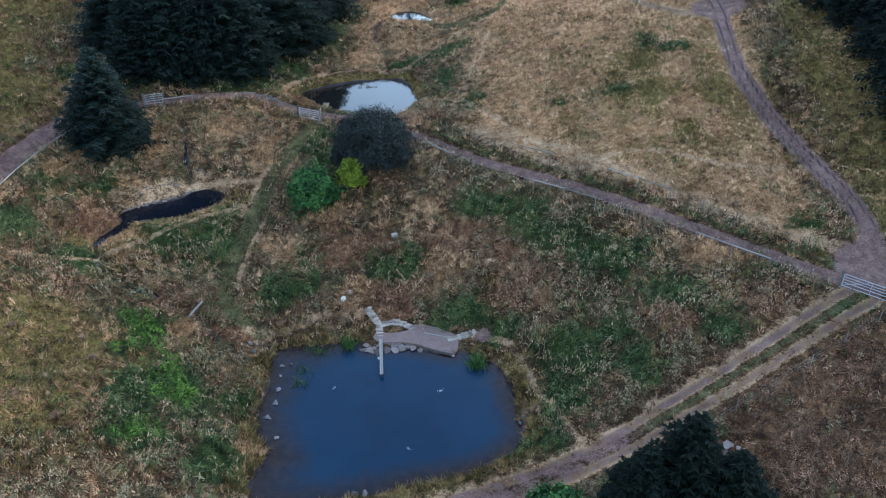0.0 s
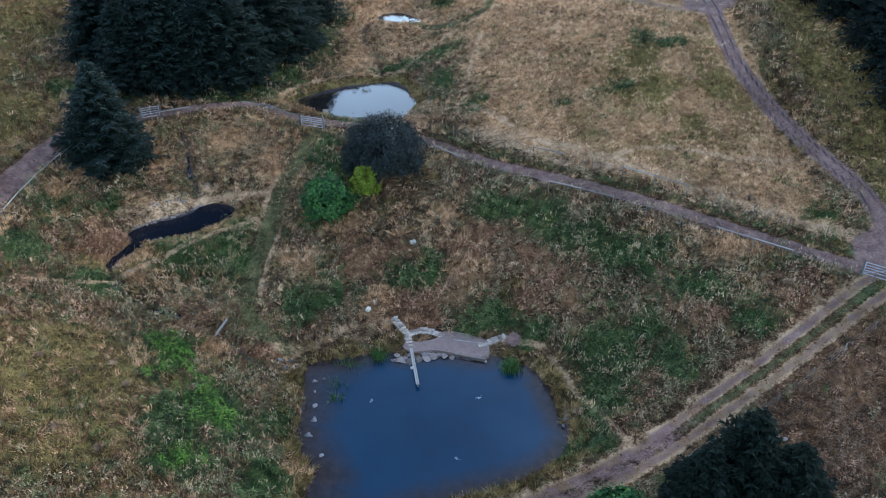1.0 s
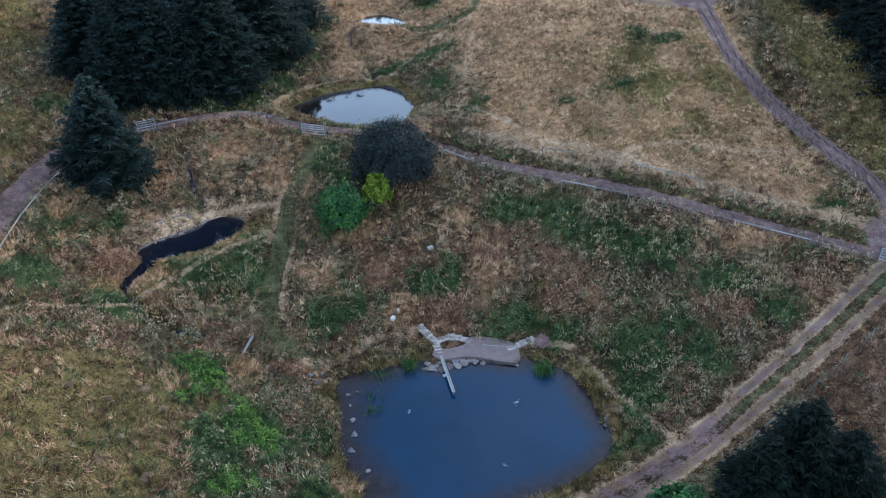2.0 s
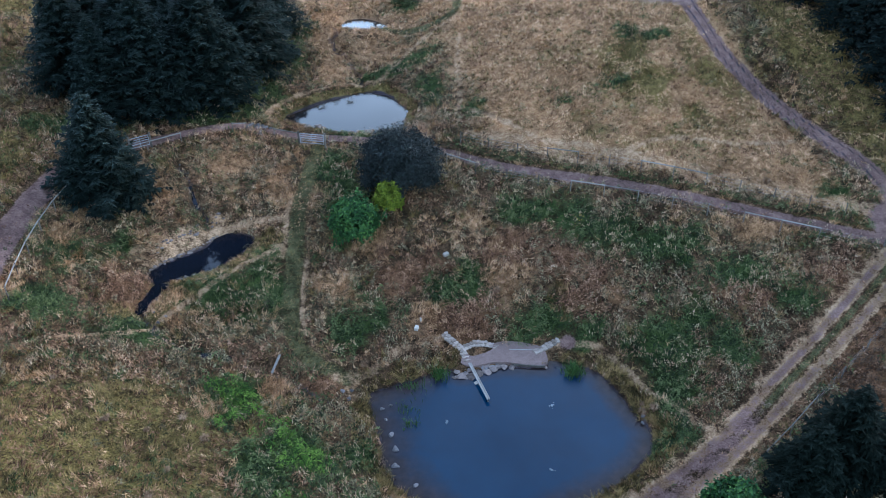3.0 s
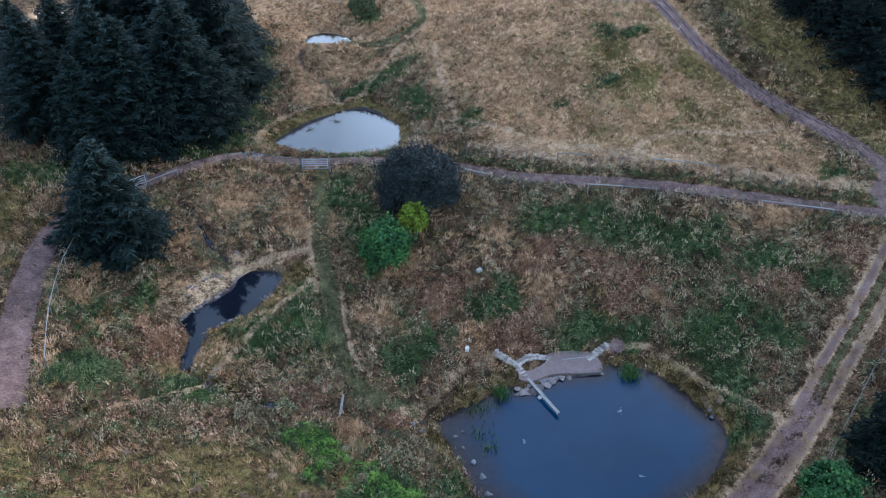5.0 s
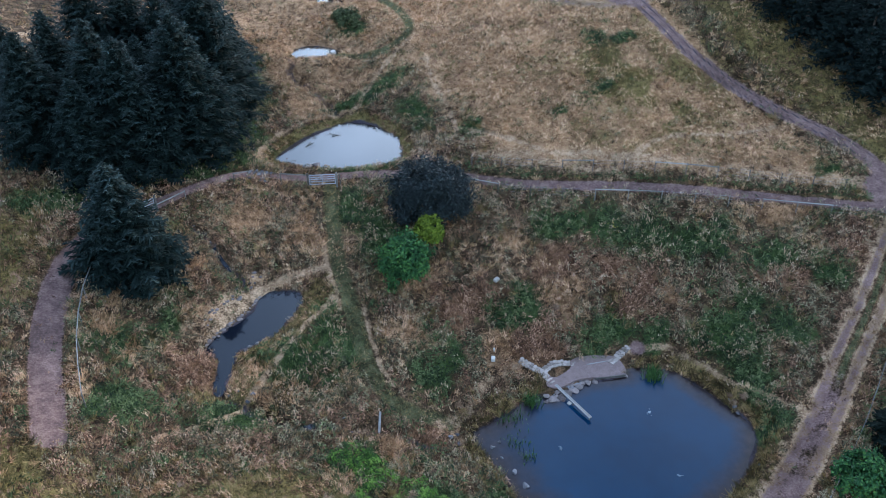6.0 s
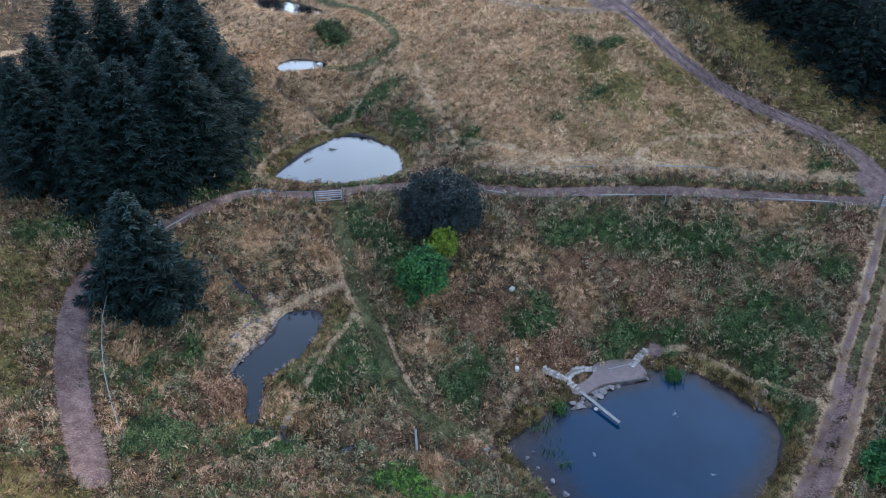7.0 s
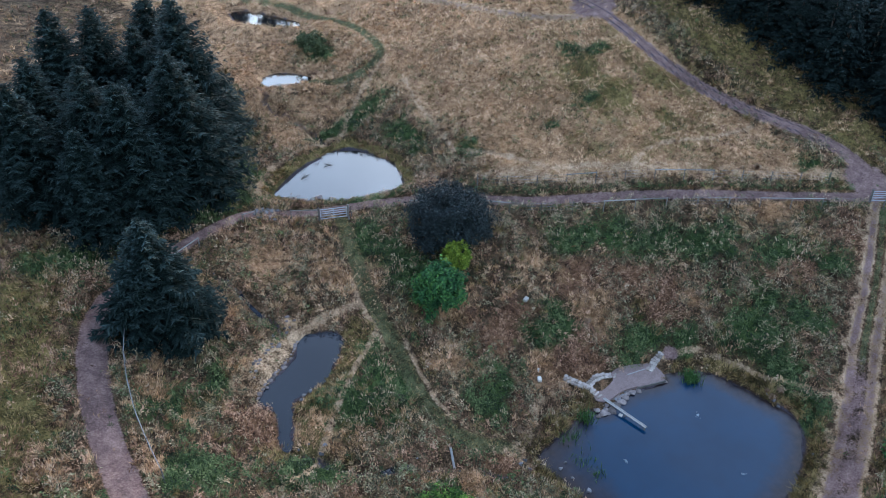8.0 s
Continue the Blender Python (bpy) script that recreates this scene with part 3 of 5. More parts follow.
def growth(x, y):
    """Weights of gravel, straw paths, mown paths, mud; green, rust, hay, olive."""
    x, y = np.asarray(x, float), np.asarray(y, float)
    grass_track = line_distance(x, y, TRACK_GRASS)
    gravel = np.maximum.reduce([band(x, y, TRACK_DAM[:23], 0.95, 0.3), band(x, y, TRACK_DAM[22:], 0.52, 0.26), band(x, y, TRACK_HILL, 0.85, 0.35) * (1 - 0.62 * fbm(x, y, 2.2, 463) * (1 - step(0.06, 0.24, line_distance(x, y, TRACK_HILL)))), 0.46 * band(x, y, TRACK_BRANCH, 0.6, 0.4), (0.34 + 0.40 * fbm(x, y, 0.9, 431)) * (1 - step(0.15, 0.55, np.abs(grass_track - 0.8))), (0.30 + 0.6 * fbm(x, y, 1.0, 437)) * (1 - step(0.7, 1.5, grass_track)) * (1 - step(13.0, 19.0, x))])
    gravel = np.maximum(gravel, 1 - step(1.0, 3.4, np.hypot((x - 29.6) / 1.3, y - 79.5)))
    gravel = np.maximum(gravel, 1 - step(1.2, 3.0, np.hypot(x - 33.2, y - 45.5)))
    gravel = np.maximum(gravel, 0.75 * (1 - step(0.4, 1.0, np.hypot(x - 5.2, y - 44.3))))
    straw = np.maximum.reduce([0.9 * band(x, y, PATH_HAY, 0.35, 0.4), 0.70 * band(x, y, PATH_HAY_LOW, 0.8, 0.8), 0.85 * band(x, y, PATH_BANK, 0.26, 0.22), 0.85 * band(x, y, PATH_SPUR, 0.4, 0.3), 0.8 * band(x, y, PATH_SHORE, 0.34, 0.22), 0.8 * band(x, y, PATH_DOWN, 0.4, 0.4), 0.75 * band(x, y, PATH_CROSS, 0.4, 0.5), 0.8 * band(x, y, PATH_TOPBANK, 0.4, 0.35), 0.75 * band(x, y, TRACK_FAR, 0.7, 0.5), 0.85 * band(x, y, TRACK_BRANCH, 0.9, 0.4), 0.6 * band(x, y, PATH_LANDING, 0.5, 0.5), 0.60 * band(x, y, BANK_BARE, 1.1, 0.6)])
    mown_d = line_distance(x, y, PATH_MOWN)
    east = x - np.interp(y, PATH_MOWN[::-1, 1], PATH_MOWN[::-1, 0])
    worn_side = np.where(east > 0, 1 - step(53.0, 57.0, y), step(54.0, 58.0, y))
    straw = np.maximum(straw, (0.30 + 0.80 * fbm(x, y, 3.0, 421)) * (0.35 + 0.65 * worn_side) * (1 - step(0.08, 0.4, np.abs(mown_d - 0.95 - 0.25 * (fbm(x, y, 2.0, 411) - 0.5)))))
    straw = np.maximum(straw, (0.85 + 0.3 * fbm(x, y, 2.0, 447)) * (1 - step(0.25, 0.7, np.abs(grass_track - 0.85))))
    straw = np.maximum(straw, 0.55 * (1 - step(0.5, 1.6, line_distance(x, y, TRACK_DAM[64:] + np.array([1.4, 2.6])))))
    straw = np.maximum(straw, (0.25 + 0.6 * fbm(x, y, 1.5, 461)) * (1 - step(1.4, 2.6, grass_track)) * step(1.0, 1.3, grass_track) * (y > np.interp(x, TRACK_GRASS[::-1, 0], TRACK_GRASS[::-1, 1])))
    straw = straw * (0.52 + 0.72 * fbm(x, y, 1.1, 457))
    mown = np.maximum(0.70 * (1 - step(0.4, 1.1, mown_d)), 0.75 * band(x, y, PATH_RING, 0.6, 0.4))
    mown = np.maximum(mown, 0.72 * (1 - step(0.12, 0.42, grass_track)) * step(12.0, 17.0, x))
    mud = np.maximum.reduce([(0.35 + 0.6 * fbm(x, y, 1.6, 441)) * band(x + 2.0 * (fbm(x, y, 1.3, 443) - 0.5), y, s, 0.24, 0.4) for s in STREAMS])
    hill = line_distance(x, y, TRACK_HILL)
    mud = np.maximum(mud, (0.42 + 0.40 * fbm(x, y, 1.5, 449)) * (1 - step(0.06, 0.22, np.abs(hill - 0.42))) * step(47.0, 50.0, y))
    straw = np.maximum(straw, 0.45 * (1 - step(0.1, 0.3, np.abs(hill - 0.95 - 0.3 * (fbm(x, y, 1.7, 453) - 0.5)))))
    for ring, level, depth in PONDS:
        mud = np.maximum(mud, 0.75 * (1 - step(-0.1, 0.25, shore_distance(x, y, ring))))
    green = np.maximum(blobs(x, y, GREEN), blobs(x, y, GREEN_DEEP))
    green = np.maximum(green, 0.7 * band(x, y, HEDGE, 0.12, 0.15))
    rust = blobs(x, y, RUST)
    spread = [(-22.5, 74.2, 4.0, 1.3), (-33.0, 71.0, 3.0, 1.6), (-15.0, 82.0, 2.0, 4.5), (-12.8, 90.5, 2.2, 4.0)]
    green = np.maximum(green, blobs(x, y, spread))
    hay_edge = step(-1.5, 1.5, (x - 2.0) * 0.55 + (y - 65.8) * 0.83 - 0.4)
    hay = 0.85 * hay_edge * step(-2.0, 9.0, x + 5 * (fbm(x, y, 6.0, 301) - 0.5)) * (1 - step(30.0, 33.0, x))
    hay = np.maximum(hay, 0.62 * np.exp(-(((x + 19.0) / 5) ** 2 + ((y - 66.5) / 4.0) ** 2)))
    hay = np.maximum(hay, 0.5 * step(84, 92, y) * (x > 8))
    hay = np.maximum(hay, (0.42 + 0.36 * fbm(x, y, 2.5, 467)) * step(80.5, 83.0, y) * step(-12.0, -8.5, x))
    hay = np.maximum.reduce([hay, 0.40 * np.exp(-(((x + 26.5) / 7.5) ** 2 + ((y - 39.5) / 6.0) ** 2)), 0.66 * blobs(x, y, TAN)])
    olive = np.maximum.reduce([(0.30 + 0.55 * step(0.34, 0.62, fbm(x, y, 2.6, 371))) * np.exp(-(((x - 21.5) / 11.5) ** 2 + ((y - 67.0) / 10.5) ** 2)), 0.6 * step(33.5, 35.5, x) * step(44, 48, y), 0.8 * step(33.0, 41.0, -x + 12 * (fbm(x, y, 5.0, 351) - 0.5)), 0.66 * np.exp(-(((x + 27) / 10) ** 4 + ((y - 35) / 9) ** 4)) * (1 - step(-18.0, -14.5, x)), 0.5 * (1 - step(0.4, 1.6, np.abs(shore_distance(x, y, POND_BIG) - 1.0))) * (y < 42), 0.7 * (1 - step(0.5, 1.3, np.abs(shore_distance(x, y, POND_TOP) - 0.4))), 0.6 * (1 - step(0.6, 1.8, np.abs(shore_distance(x, y, POND_LOW) - 1.2))) * step(0.0, 3.0, (x + 24.5) - (y - 54.5) * 1.6)])
    return gravel, straw, mown, mud, green, rust, hay, olive


# ---- the ground: one sheet out to the horizon ----
def axis(lo, hi, pitch, far):
    core = np.arange(lo, hi + pitch / 2, pitch)
    grow = np.cumsum(pitch * 1.22 ** np.arange(1, 60))
    grow = grow[grow < far]
    return np.concatenate([lo - grow[::-1], core, hi + grow])


def build_ground():
    xs, ys = axis(-46.0, 46.0, 0.26, 2500.0), axis(20.0, 104.0, 0.26, 2500.0)
    gx, gy = np.meshgrid(xs, ys)
    x, y = gx.ravel(), gy.ravel()
    z = ground(x, y)
    w, h = len(xs), len(ys)
    i = np.arange((h - 1) * w).reshape(h - 1, w)[:, :-1].ravel()
    ob = raw("ground", np.stack([x, y, z], 1), np.stack([i, i + 1, i + w + 1, i + w], 1), M_GROUND, smooth=True)
    g = growth(x, y)
    for name, four in (("worn", g[:4]), ("growth", g[4:])):
        layer = ob.data.attributes.new(name, "FLOAT_COLOR", "POINT")
        layer.data.foreach_set("color", np.stack(four, 1).astype(np.float32).ravel())
    tagged(ob, "rough sloping meadow of dry grass, weeds and worn tracks", "ground", kind="structure")


build_ground()


def build_water(name, ring, level, material, label):
    mid = ring.mean(0)
    out = mid + (ring - mid) * (1 + 0.35 / np.linalg.norm(ring - mid, axis=1, keepdims=True))
    if ring is POND_BIG:
        xs, ys = np.arange(-12.0, 9.6, 0.2), np.arange(26.6, 45.6, 0.2)
        gx, gy = np.meshgrid(xs, ys)
        flat = np.stack([gx.ravel(), gy.ravel()], 1)
        d = -shore_distance(flat[:, 0], flat[:, 1], ring)
        reach = 1.6 + 2.2 * step(4.0, 8.5, -flat[:, 0]) + 1.2 * step(-35.0, -31.0, -flat[:, 1]) + 1.0 * step(4.0, 7.0, flat[:, 0])
        i = np.arange((len(ys) - 1) * len(xs)).reshape(-1, len(xs))[:, :-1].ravel()
        i = i[d[i] > -0.35]
        used, faces = np.unique(np.stack([i, i + 1, i + len(xs) + 1, i + len(xs)], 1), return_inverse=True)
        ob = raw(name, np.column_stack([flat, np.full(len(flat), level)])[used], faces.reshape(-1, 4), material)
        layer = ob.data.attributes.new("shallow", "FLOAT", "POINT")
        layer.data.foreach_set("value", np.clip(1 - d / reach, 0, 1)[used].astype(np.float32))
    else:
        bm = bmesh.new()
        bm.faces.new([bm.verts.new((px, py, level)) for px, py in out])
        ob = part(name, bm, material)
    tagged(ob, label, "pond", kind="structure")


build_water("water_1", POND_BIG, LEVEL_BIG, M_WATER_BIG, "large deep blue pond with still water")
build_water("water_2", POND_TOP, LEVEL_TOP, M_WATER, "pond mirroring the pale evening sky")
build_water("water_3", POND_LOW, LEVEL_LOW, M_WATER_LOW, "small dark pond edged with stones")
build_water("water_4", POND_HIGH, LEVEL_HIGH, M_WATER, "little bright pond among dry grass")
build_water("water_5", POND_FAR, LEVEL_FAR, M_WATER, "narrow dark pond far up the valley")


def build_stream(name, line, first, last, half, label):
    """A thin ribbon of standing water down a ditch, in short level pools."""
    pts = line[first:last]
    d = np.gradient(pts, axis=0)
    d /= np.linalg.norm(d, axis=1, keepdims=True)
    side = np.stack([-d[:, 1], d[:, 0]], 1)
    wide = half * (0.45 + 1.1 * fbm(pts[:, 0], pts[:, 1], 1.5, 611))[:, None]
    z = ground(pts[:, 0], pts[:, 1]) + 0.12
    low, high = np.column_stack([pts - side * wide, z]), np.column_stack([pts + side * wide, z])
    n = len(pts)
    i = np.arange(n - 1)
    ob = raw(name, np.concatenate([low, high]), np.stack([i, i + 1, i + n + 1, i + n], 1), M_WATER_LOW)
    tagged(ob, label, "stream", kind="structure")


build_stream("water_6", STREAM_LOWER, 13, 18, 0.24, "shallow ditch water between dark weeds")
build_stream("water_7", STREAM_UPPER, 5, 10, 0.20, "trickle of water down a stony ditch")


# ---- trees ----
def thing(name, at, label, category, group="", turn=0.0):
    ob = new(name)
    ob.empty_display_size = 0.3
    ob.matrix_basis = pose(*at, 0, 0, turn)
    return tagged(ob, label, category, group)


def sprays(rng, height, reach, rows, per_row, twigs, low=0.06, droop=0.30):
    """Triangles of a conifer's needles: whorls of flat feathered boughs, drooping below and upturned at the tips."""
    tri, young_lit = [], []
    lobes = rng.random(3) * 6.283
    for r in range(rows):
        f = ((r + 0.6 * rng.random()) / rows) ** 0.95
        h = height * (low + (0.985 - low) * f)
        long = reach * (1 - f) ** 0.84 * (0.80 + 0.20 * min(1, f * 6)) + 0.16
        count = max(6, int(per_row * (0.35 + 0.65 * (1 - f))))
        start = rng.random() * 6.28
        for k in range(count):
            a = start + 6.283 * (k + 0.40 * rng.normal()) / count
            lobe = 1 + 0.10 * math.sin(2 * a + lobes[0] + 3 * f) + 0.08 * math.sin(3 * a + lobes[1] - 7 * f) + 0.07 * math.sin(5 * a + lobes[2] + 15 * f)
            span = long * lobe * (0.72 + 0.40 * rng.random())
            rise = 0.05 + 0.95 * f**1.6 + 0.14 * rng.normal()
            n = max(6, int(twigs * (0.35 + 0.65 * span / reach)))
            s = np.clip(np.linspace(0.06, 1.0, n) ** 0.8 + rng.normal(0, 0.03, n), 0.05, 1.02)
            way, side = np.array([math.cos(a), math.sin(a), 0]), np.array([-math.sin(a), math.cos(a), 0])
            bend = 0.12 * span * rng.normal()
            p = way * (s * span)[:, None] + side * (bend * s**2)[:, None]
            p[:, 2] = h + 0.14 * rng.normal() + span * (rise * s * 0.55 - droop * s**1.6) + 0.06 * rng.normal(0, 1, n) + 0.60 * span * np.clip(s - 0.70, 0, 1) ** 1.3
            size = np.minimum(0.26 * span * (1.04 - np.minimum(s, 1.03)) ** 0.6 + 0.20, 0.72) * (0.55 + 0.8 * rng.random(n))
            # new growth at the tips; the rise with f paints the upper crown as lit
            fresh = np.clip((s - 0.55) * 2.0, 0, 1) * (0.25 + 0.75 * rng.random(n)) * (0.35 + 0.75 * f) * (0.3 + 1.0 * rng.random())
            for sign in (-1, 1):
                q = p + rng.normal(0, 0.025, (n, 3))
                out = way * (0.55 + 0.3 * rng.random((n, 1))) + side * sign * (0.70 + 0.3 * rng.random((n, 1)))
                tip = q + out * size[:, None]
                tip[:, 2] += size * rng.normal(-0.20, 0.25, n)
                along = way * (0.085 + 0.13 * size)[:, None]
                up = np.zeros((n, 3))
                up[:, 2] = 0.05
                tri.append(np.stack([q - along + up, q + along, tip], 1))
                young_lit.append(np.stack([0.12 * fresh, 0.12 * fresh, fresh], 1))
            tip = p + way * (0.9 * size)[:, None] + side * rng.normal(0, 0.1, (n, 1))
            tip[:, 2] += 0.22 * size
            tri.append(np.stack([p - side * 0.10, p + side * 0.10, tip], 1))
            young_lit.append(np.stack([0.15 * fresh, 0.15 * fresh, fresh], 1))
            hang = p[2::4] + rng.normal(0, 0.05, p[2::4].shape)
            drop = hang + way * 0.15 + np.array([0, 0, -1.0]) * (0.08 + 0.07 * span * rng.random((len(hang), 1))) + rng.normal(0, 0.05, hang.shape)
            tri.append(np.stack([hang - side * 0.09, hang + side * 0.09, drop], 1))
            young_lit.append(np.zeros((len(hang), 3)))
    top = np.array([0, 0, height])
    for k in range(12):
        a = 2.4 * k
        way = np.array([math.cos(a), math.sin(a), 0])
        foot = top - np.array([0, 0, 0.1 + 0.09 * k])
        tri.append(np.array([[foot, foot + np.array([0, 0, 0.10]), foot + way * (0.08 + 0.035 * k) + np.array([0, 0, 0.30])]]))
        young_lit.append(np.full((1, 3), 0.5))
    return np.concatenate(tri), np.concatenate(young_lit)


def triangles(name, tri, material, parent=None):
    return raw(name, tri.reshape(-1, 3), np.arange(len(tri) * 3).reshape(-1, 3), material, parent)


def trunk(parent, height, radius):
    bm = bmesh.new()
    rod(bm, (0, 0, -0.5), (0.03, 0.0, height * 0.45), radius, radius * 0.6, 8)
    rod(bm, (0.03, 0, height * 0.45), (0, 0, height * 0.97), radius * 0.6, 0.015, 7)
    part("trunk", bm, M_BARK, parent)


def conifer(seed, at, height, reach, rows, per_row, twigs, material, label, group="", low=0.05):
    rng = np.random.default_rng(seed)
    tree = thing("spruce_tree", at, label, "tree", group, seed * 47 % 360)
    trunk(tree, height, 0.02 * height + 0.04)
    tri, young_lit = sprays(rng, height, reach, rows, per_row, twigs, low)
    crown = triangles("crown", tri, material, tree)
    layer = crown.data.attributes.new("young_lit", "FLOAT", "POINT")
    layer.data.foreach_set("value", np.clip(young_lit, 0, 1).ravel().astype(np.float32))
    return tree


def put(tree, x, y, scale, turn, sink=0.15):
    m = pose(x, y, gz(x, y, False) - sink, 0, 0, turn)
    c = copy_thing(tree, m)
    c.scale = (scale, scale, scale * 1.0)
    return c


def at_ground(x, y, sink=0.1):
    return (x, y, gz(x, y, False) - sink)


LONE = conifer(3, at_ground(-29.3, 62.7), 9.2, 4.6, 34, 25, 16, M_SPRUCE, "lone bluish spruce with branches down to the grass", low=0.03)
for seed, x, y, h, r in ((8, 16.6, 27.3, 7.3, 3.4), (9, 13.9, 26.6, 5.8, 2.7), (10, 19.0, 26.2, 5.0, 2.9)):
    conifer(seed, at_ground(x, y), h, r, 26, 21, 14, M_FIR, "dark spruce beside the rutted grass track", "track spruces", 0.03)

# Spruce stand beside the dam track: x, y, scale of a 12 m tree.
STAND = [(-21.0, 77.2, 1.02), (-27.6, 77.7, 0.92), (-25.9, 75.4, 0.92), (-30.4, 82.4, 0.84), (-17.4, 84.6, 1.12), (-16.4, 89.4, 0.95), (-32.8, 77.6, 0.84), (-26.8, 88.4, 0.98), (-23.2, 89.2, 1.0), (-17.4, 92.6, 1.0), (-29.8, 73.6, 0.70), (-23.6, 81.6, 0.72), (-14.4, 95.4, 0.85), (-20.6, 86.6, 0.9), (-33.8, 83.4, 0.72)]
kinds = []
for i, (h, r, low) in enumerate(((12.9, 5.3, 0.03), (13.2, 5.2, 0.04), (12.8, 5.4, 0.03))):
    x, y, s = STAND[i]
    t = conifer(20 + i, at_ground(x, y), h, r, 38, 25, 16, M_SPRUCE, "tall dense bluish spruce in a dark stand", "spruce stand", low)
    t.scale = (s, s, s)
    kinds.append(t)
rng = np.random.default_rng(5)
for i, (x, y, s) in enumerate(STAND[3:]):
    put(kinds[i % 3], x, y, s, float(rng.random() * 360))

# Plantation beyond the hill track, in loose rows.
wood_kinds = []
for i, (h, r) in enumerate(((10.5, 2.9), (11.2, 2.7), (9.8, 3.0))):
    x, y = (41.0, 60.5 + 4.0 * i)
    wood_kinds.append(conifer(40 + i, at_ground(x, y), h, r, 22, 14, 6, M_PLANTED, "dark fir in a dense plantation", "fir plantation", 0.05))
for i in range(16):
    for j in range(9):
        y = 44.0 + 3.3 * i + float(rng.normal(0, 0.5))
        x = 40.6 + 3.0 * j + float(rng.normal(0, 0.5)) + (0.8 if y < 58 else 0) - 0.04 * max(0, y - 66) * 2
        if j < 1 and 58 < y < 71:
            continue
        put(wood_kinds[(i * 3 + j) % 3], x, y, 0.85 + 0.3 * float(rng.random()), float(rng.random() * 360))


# Firs on the rise beyond the far pond.
for i in range(20):
    put(wood_kinds[i % 3], -14.0 + 1.9 * i + float(rng.normal(0, 0.4)), 143.0 + 3.0 * (i % 2) + float(rng.normal(0, 2.0)), 1.3, i * 77.0)


def leaf_cloud(rng, count, radii, size, clumps):
    """Leaves gathered in many ragged clumps at the ends of the boughs."""
    d = rng.normal(0, 1, (clumps, 3))
    d /= np.linalg.norm(d, axis=1, keepdims=True)
    d[:, 2] = np.where(d[:, 2] < -0.35, -d[:, 2], d[:, 2])
    centre = d * (0.40 + 0.62 * rng.random((clumps, 1)) ** 0.7)
    spread = 0.06 + 0.07 * rng.random(clumps)
    which = rng.integers(clumps, size=count)
    p = centre[which] + rng.normal(0, 1, (count, 3)) * spread[which][:, None]
    p = p * np.array(radii)
    n = d[which] * 0.6 + rng.normal(0, 0.6, (count, 3)) + np.array([0, 0, 0.5])
    n /= np.linalg.norm(n, axis=1, keepdims=True)
    u = np.cross(n, rng.normal(0, 1, n.shape))
    u /= np.linalg.norm(u, axis=1, keepdims=True)
    v = np.cross(n, u)
    s = size * (0.6 + 0.8 * rng.random((count, 1)))
    return np.stack([p - u * s * 0.5, p - v * s * 0.3 + n * s * 0.12, p + u * s * 0.5, p + v * s * 0.3 + n * s * 0.12], 1)


def broadleaf(seed, name, at, radii, centre, count, size, material, label, stems=1):
    rng = np.random.default_rng(seed)
    tree = thing(name, at, label, "tree" if stems == 1 else "shrub")
    for k in range(stems):
        a = 6.28 * k / stems
        foot = Vector((0.25 * math.cos(a), 0.25 * math.sin(a), -0.3)) if stems > 1 else Vector((0, 0, -0.3))
        fork = foot + Vector((0.1 * math.cos(a), 0.1 * math.sin(a), centre * 0.6 + 0.3))
        bm = bmesh.new()
        rod(bm, foot, fork, 0.06 * radii[0] / stems**0.5, 0.04 * radii[0] / stems**0.5, 8)
        stem = part("trunk" if stems == 1 else "stem", bm, M_BARK, tree)
        for j in range(5):
            b = a + 6.28 * j / 5 + rng.random()
            tip = Vector((0.6 * radii[0] * math.cos(b), 0.6 * radii[1] * math.sin(b), centre + radii[2] * (0.1 + 0.5 * rng.random())))
            bm = bmesh.new()
            rod(bm, fork, tip, 0.03 * radii[0] / stems**0.5, 0.012, 6)
            part("limb", bm, M_BARK, stem)
    quad = leaf_cloud(rng, count, radii, size, int(40 + 9 * radii[0] ** 2 * 2))
    quad[:, :, 2] += centre
    raw("crown", quad.reshape(-1, 3), np.arange(count * 4).reshape(-1, 4), material, tree)
    return tree


broadleaf(1, "copper_tree", at_ground(-4.6, 61.6), (3.5, 3.5, 3.1), 2.2, 38000, 0.19, M_COPPER, "round dark bronze-leaved tree beside the dam track")
broadleaf(2, "green_shrub", at_ground(-9.5, 56.3), (2.15, 2.0, 2.5), 1.8, 10000, 0.25, M_SHRUB, "bushy bright green shrub below the dark tree", 4)
broadleaf(4, "yellow_green_shrub", at_ground(-6.4, 58.4), (1.25, 1.25, 1.7), 1.7, 5000, 0.22, M_LIME, "rounded yellow-green shrub below the dark tree", 3)
broadleaf(6, "green_shrub", at_ground(9.2, 26.4), (2.0, 1.8, 1.6), 0.8, 5000, 0.26, M_SHRUB, "leafy green shrub at the foot of the dark spruce", 4)
broadleaf(7, "green_shrub", at_ground(2.6, 98.0), (1.7, 2.2, 1.4), 0.6, 2200, 0.30, M_DULL, "low dull green shrub in the ringed hollow", 4)


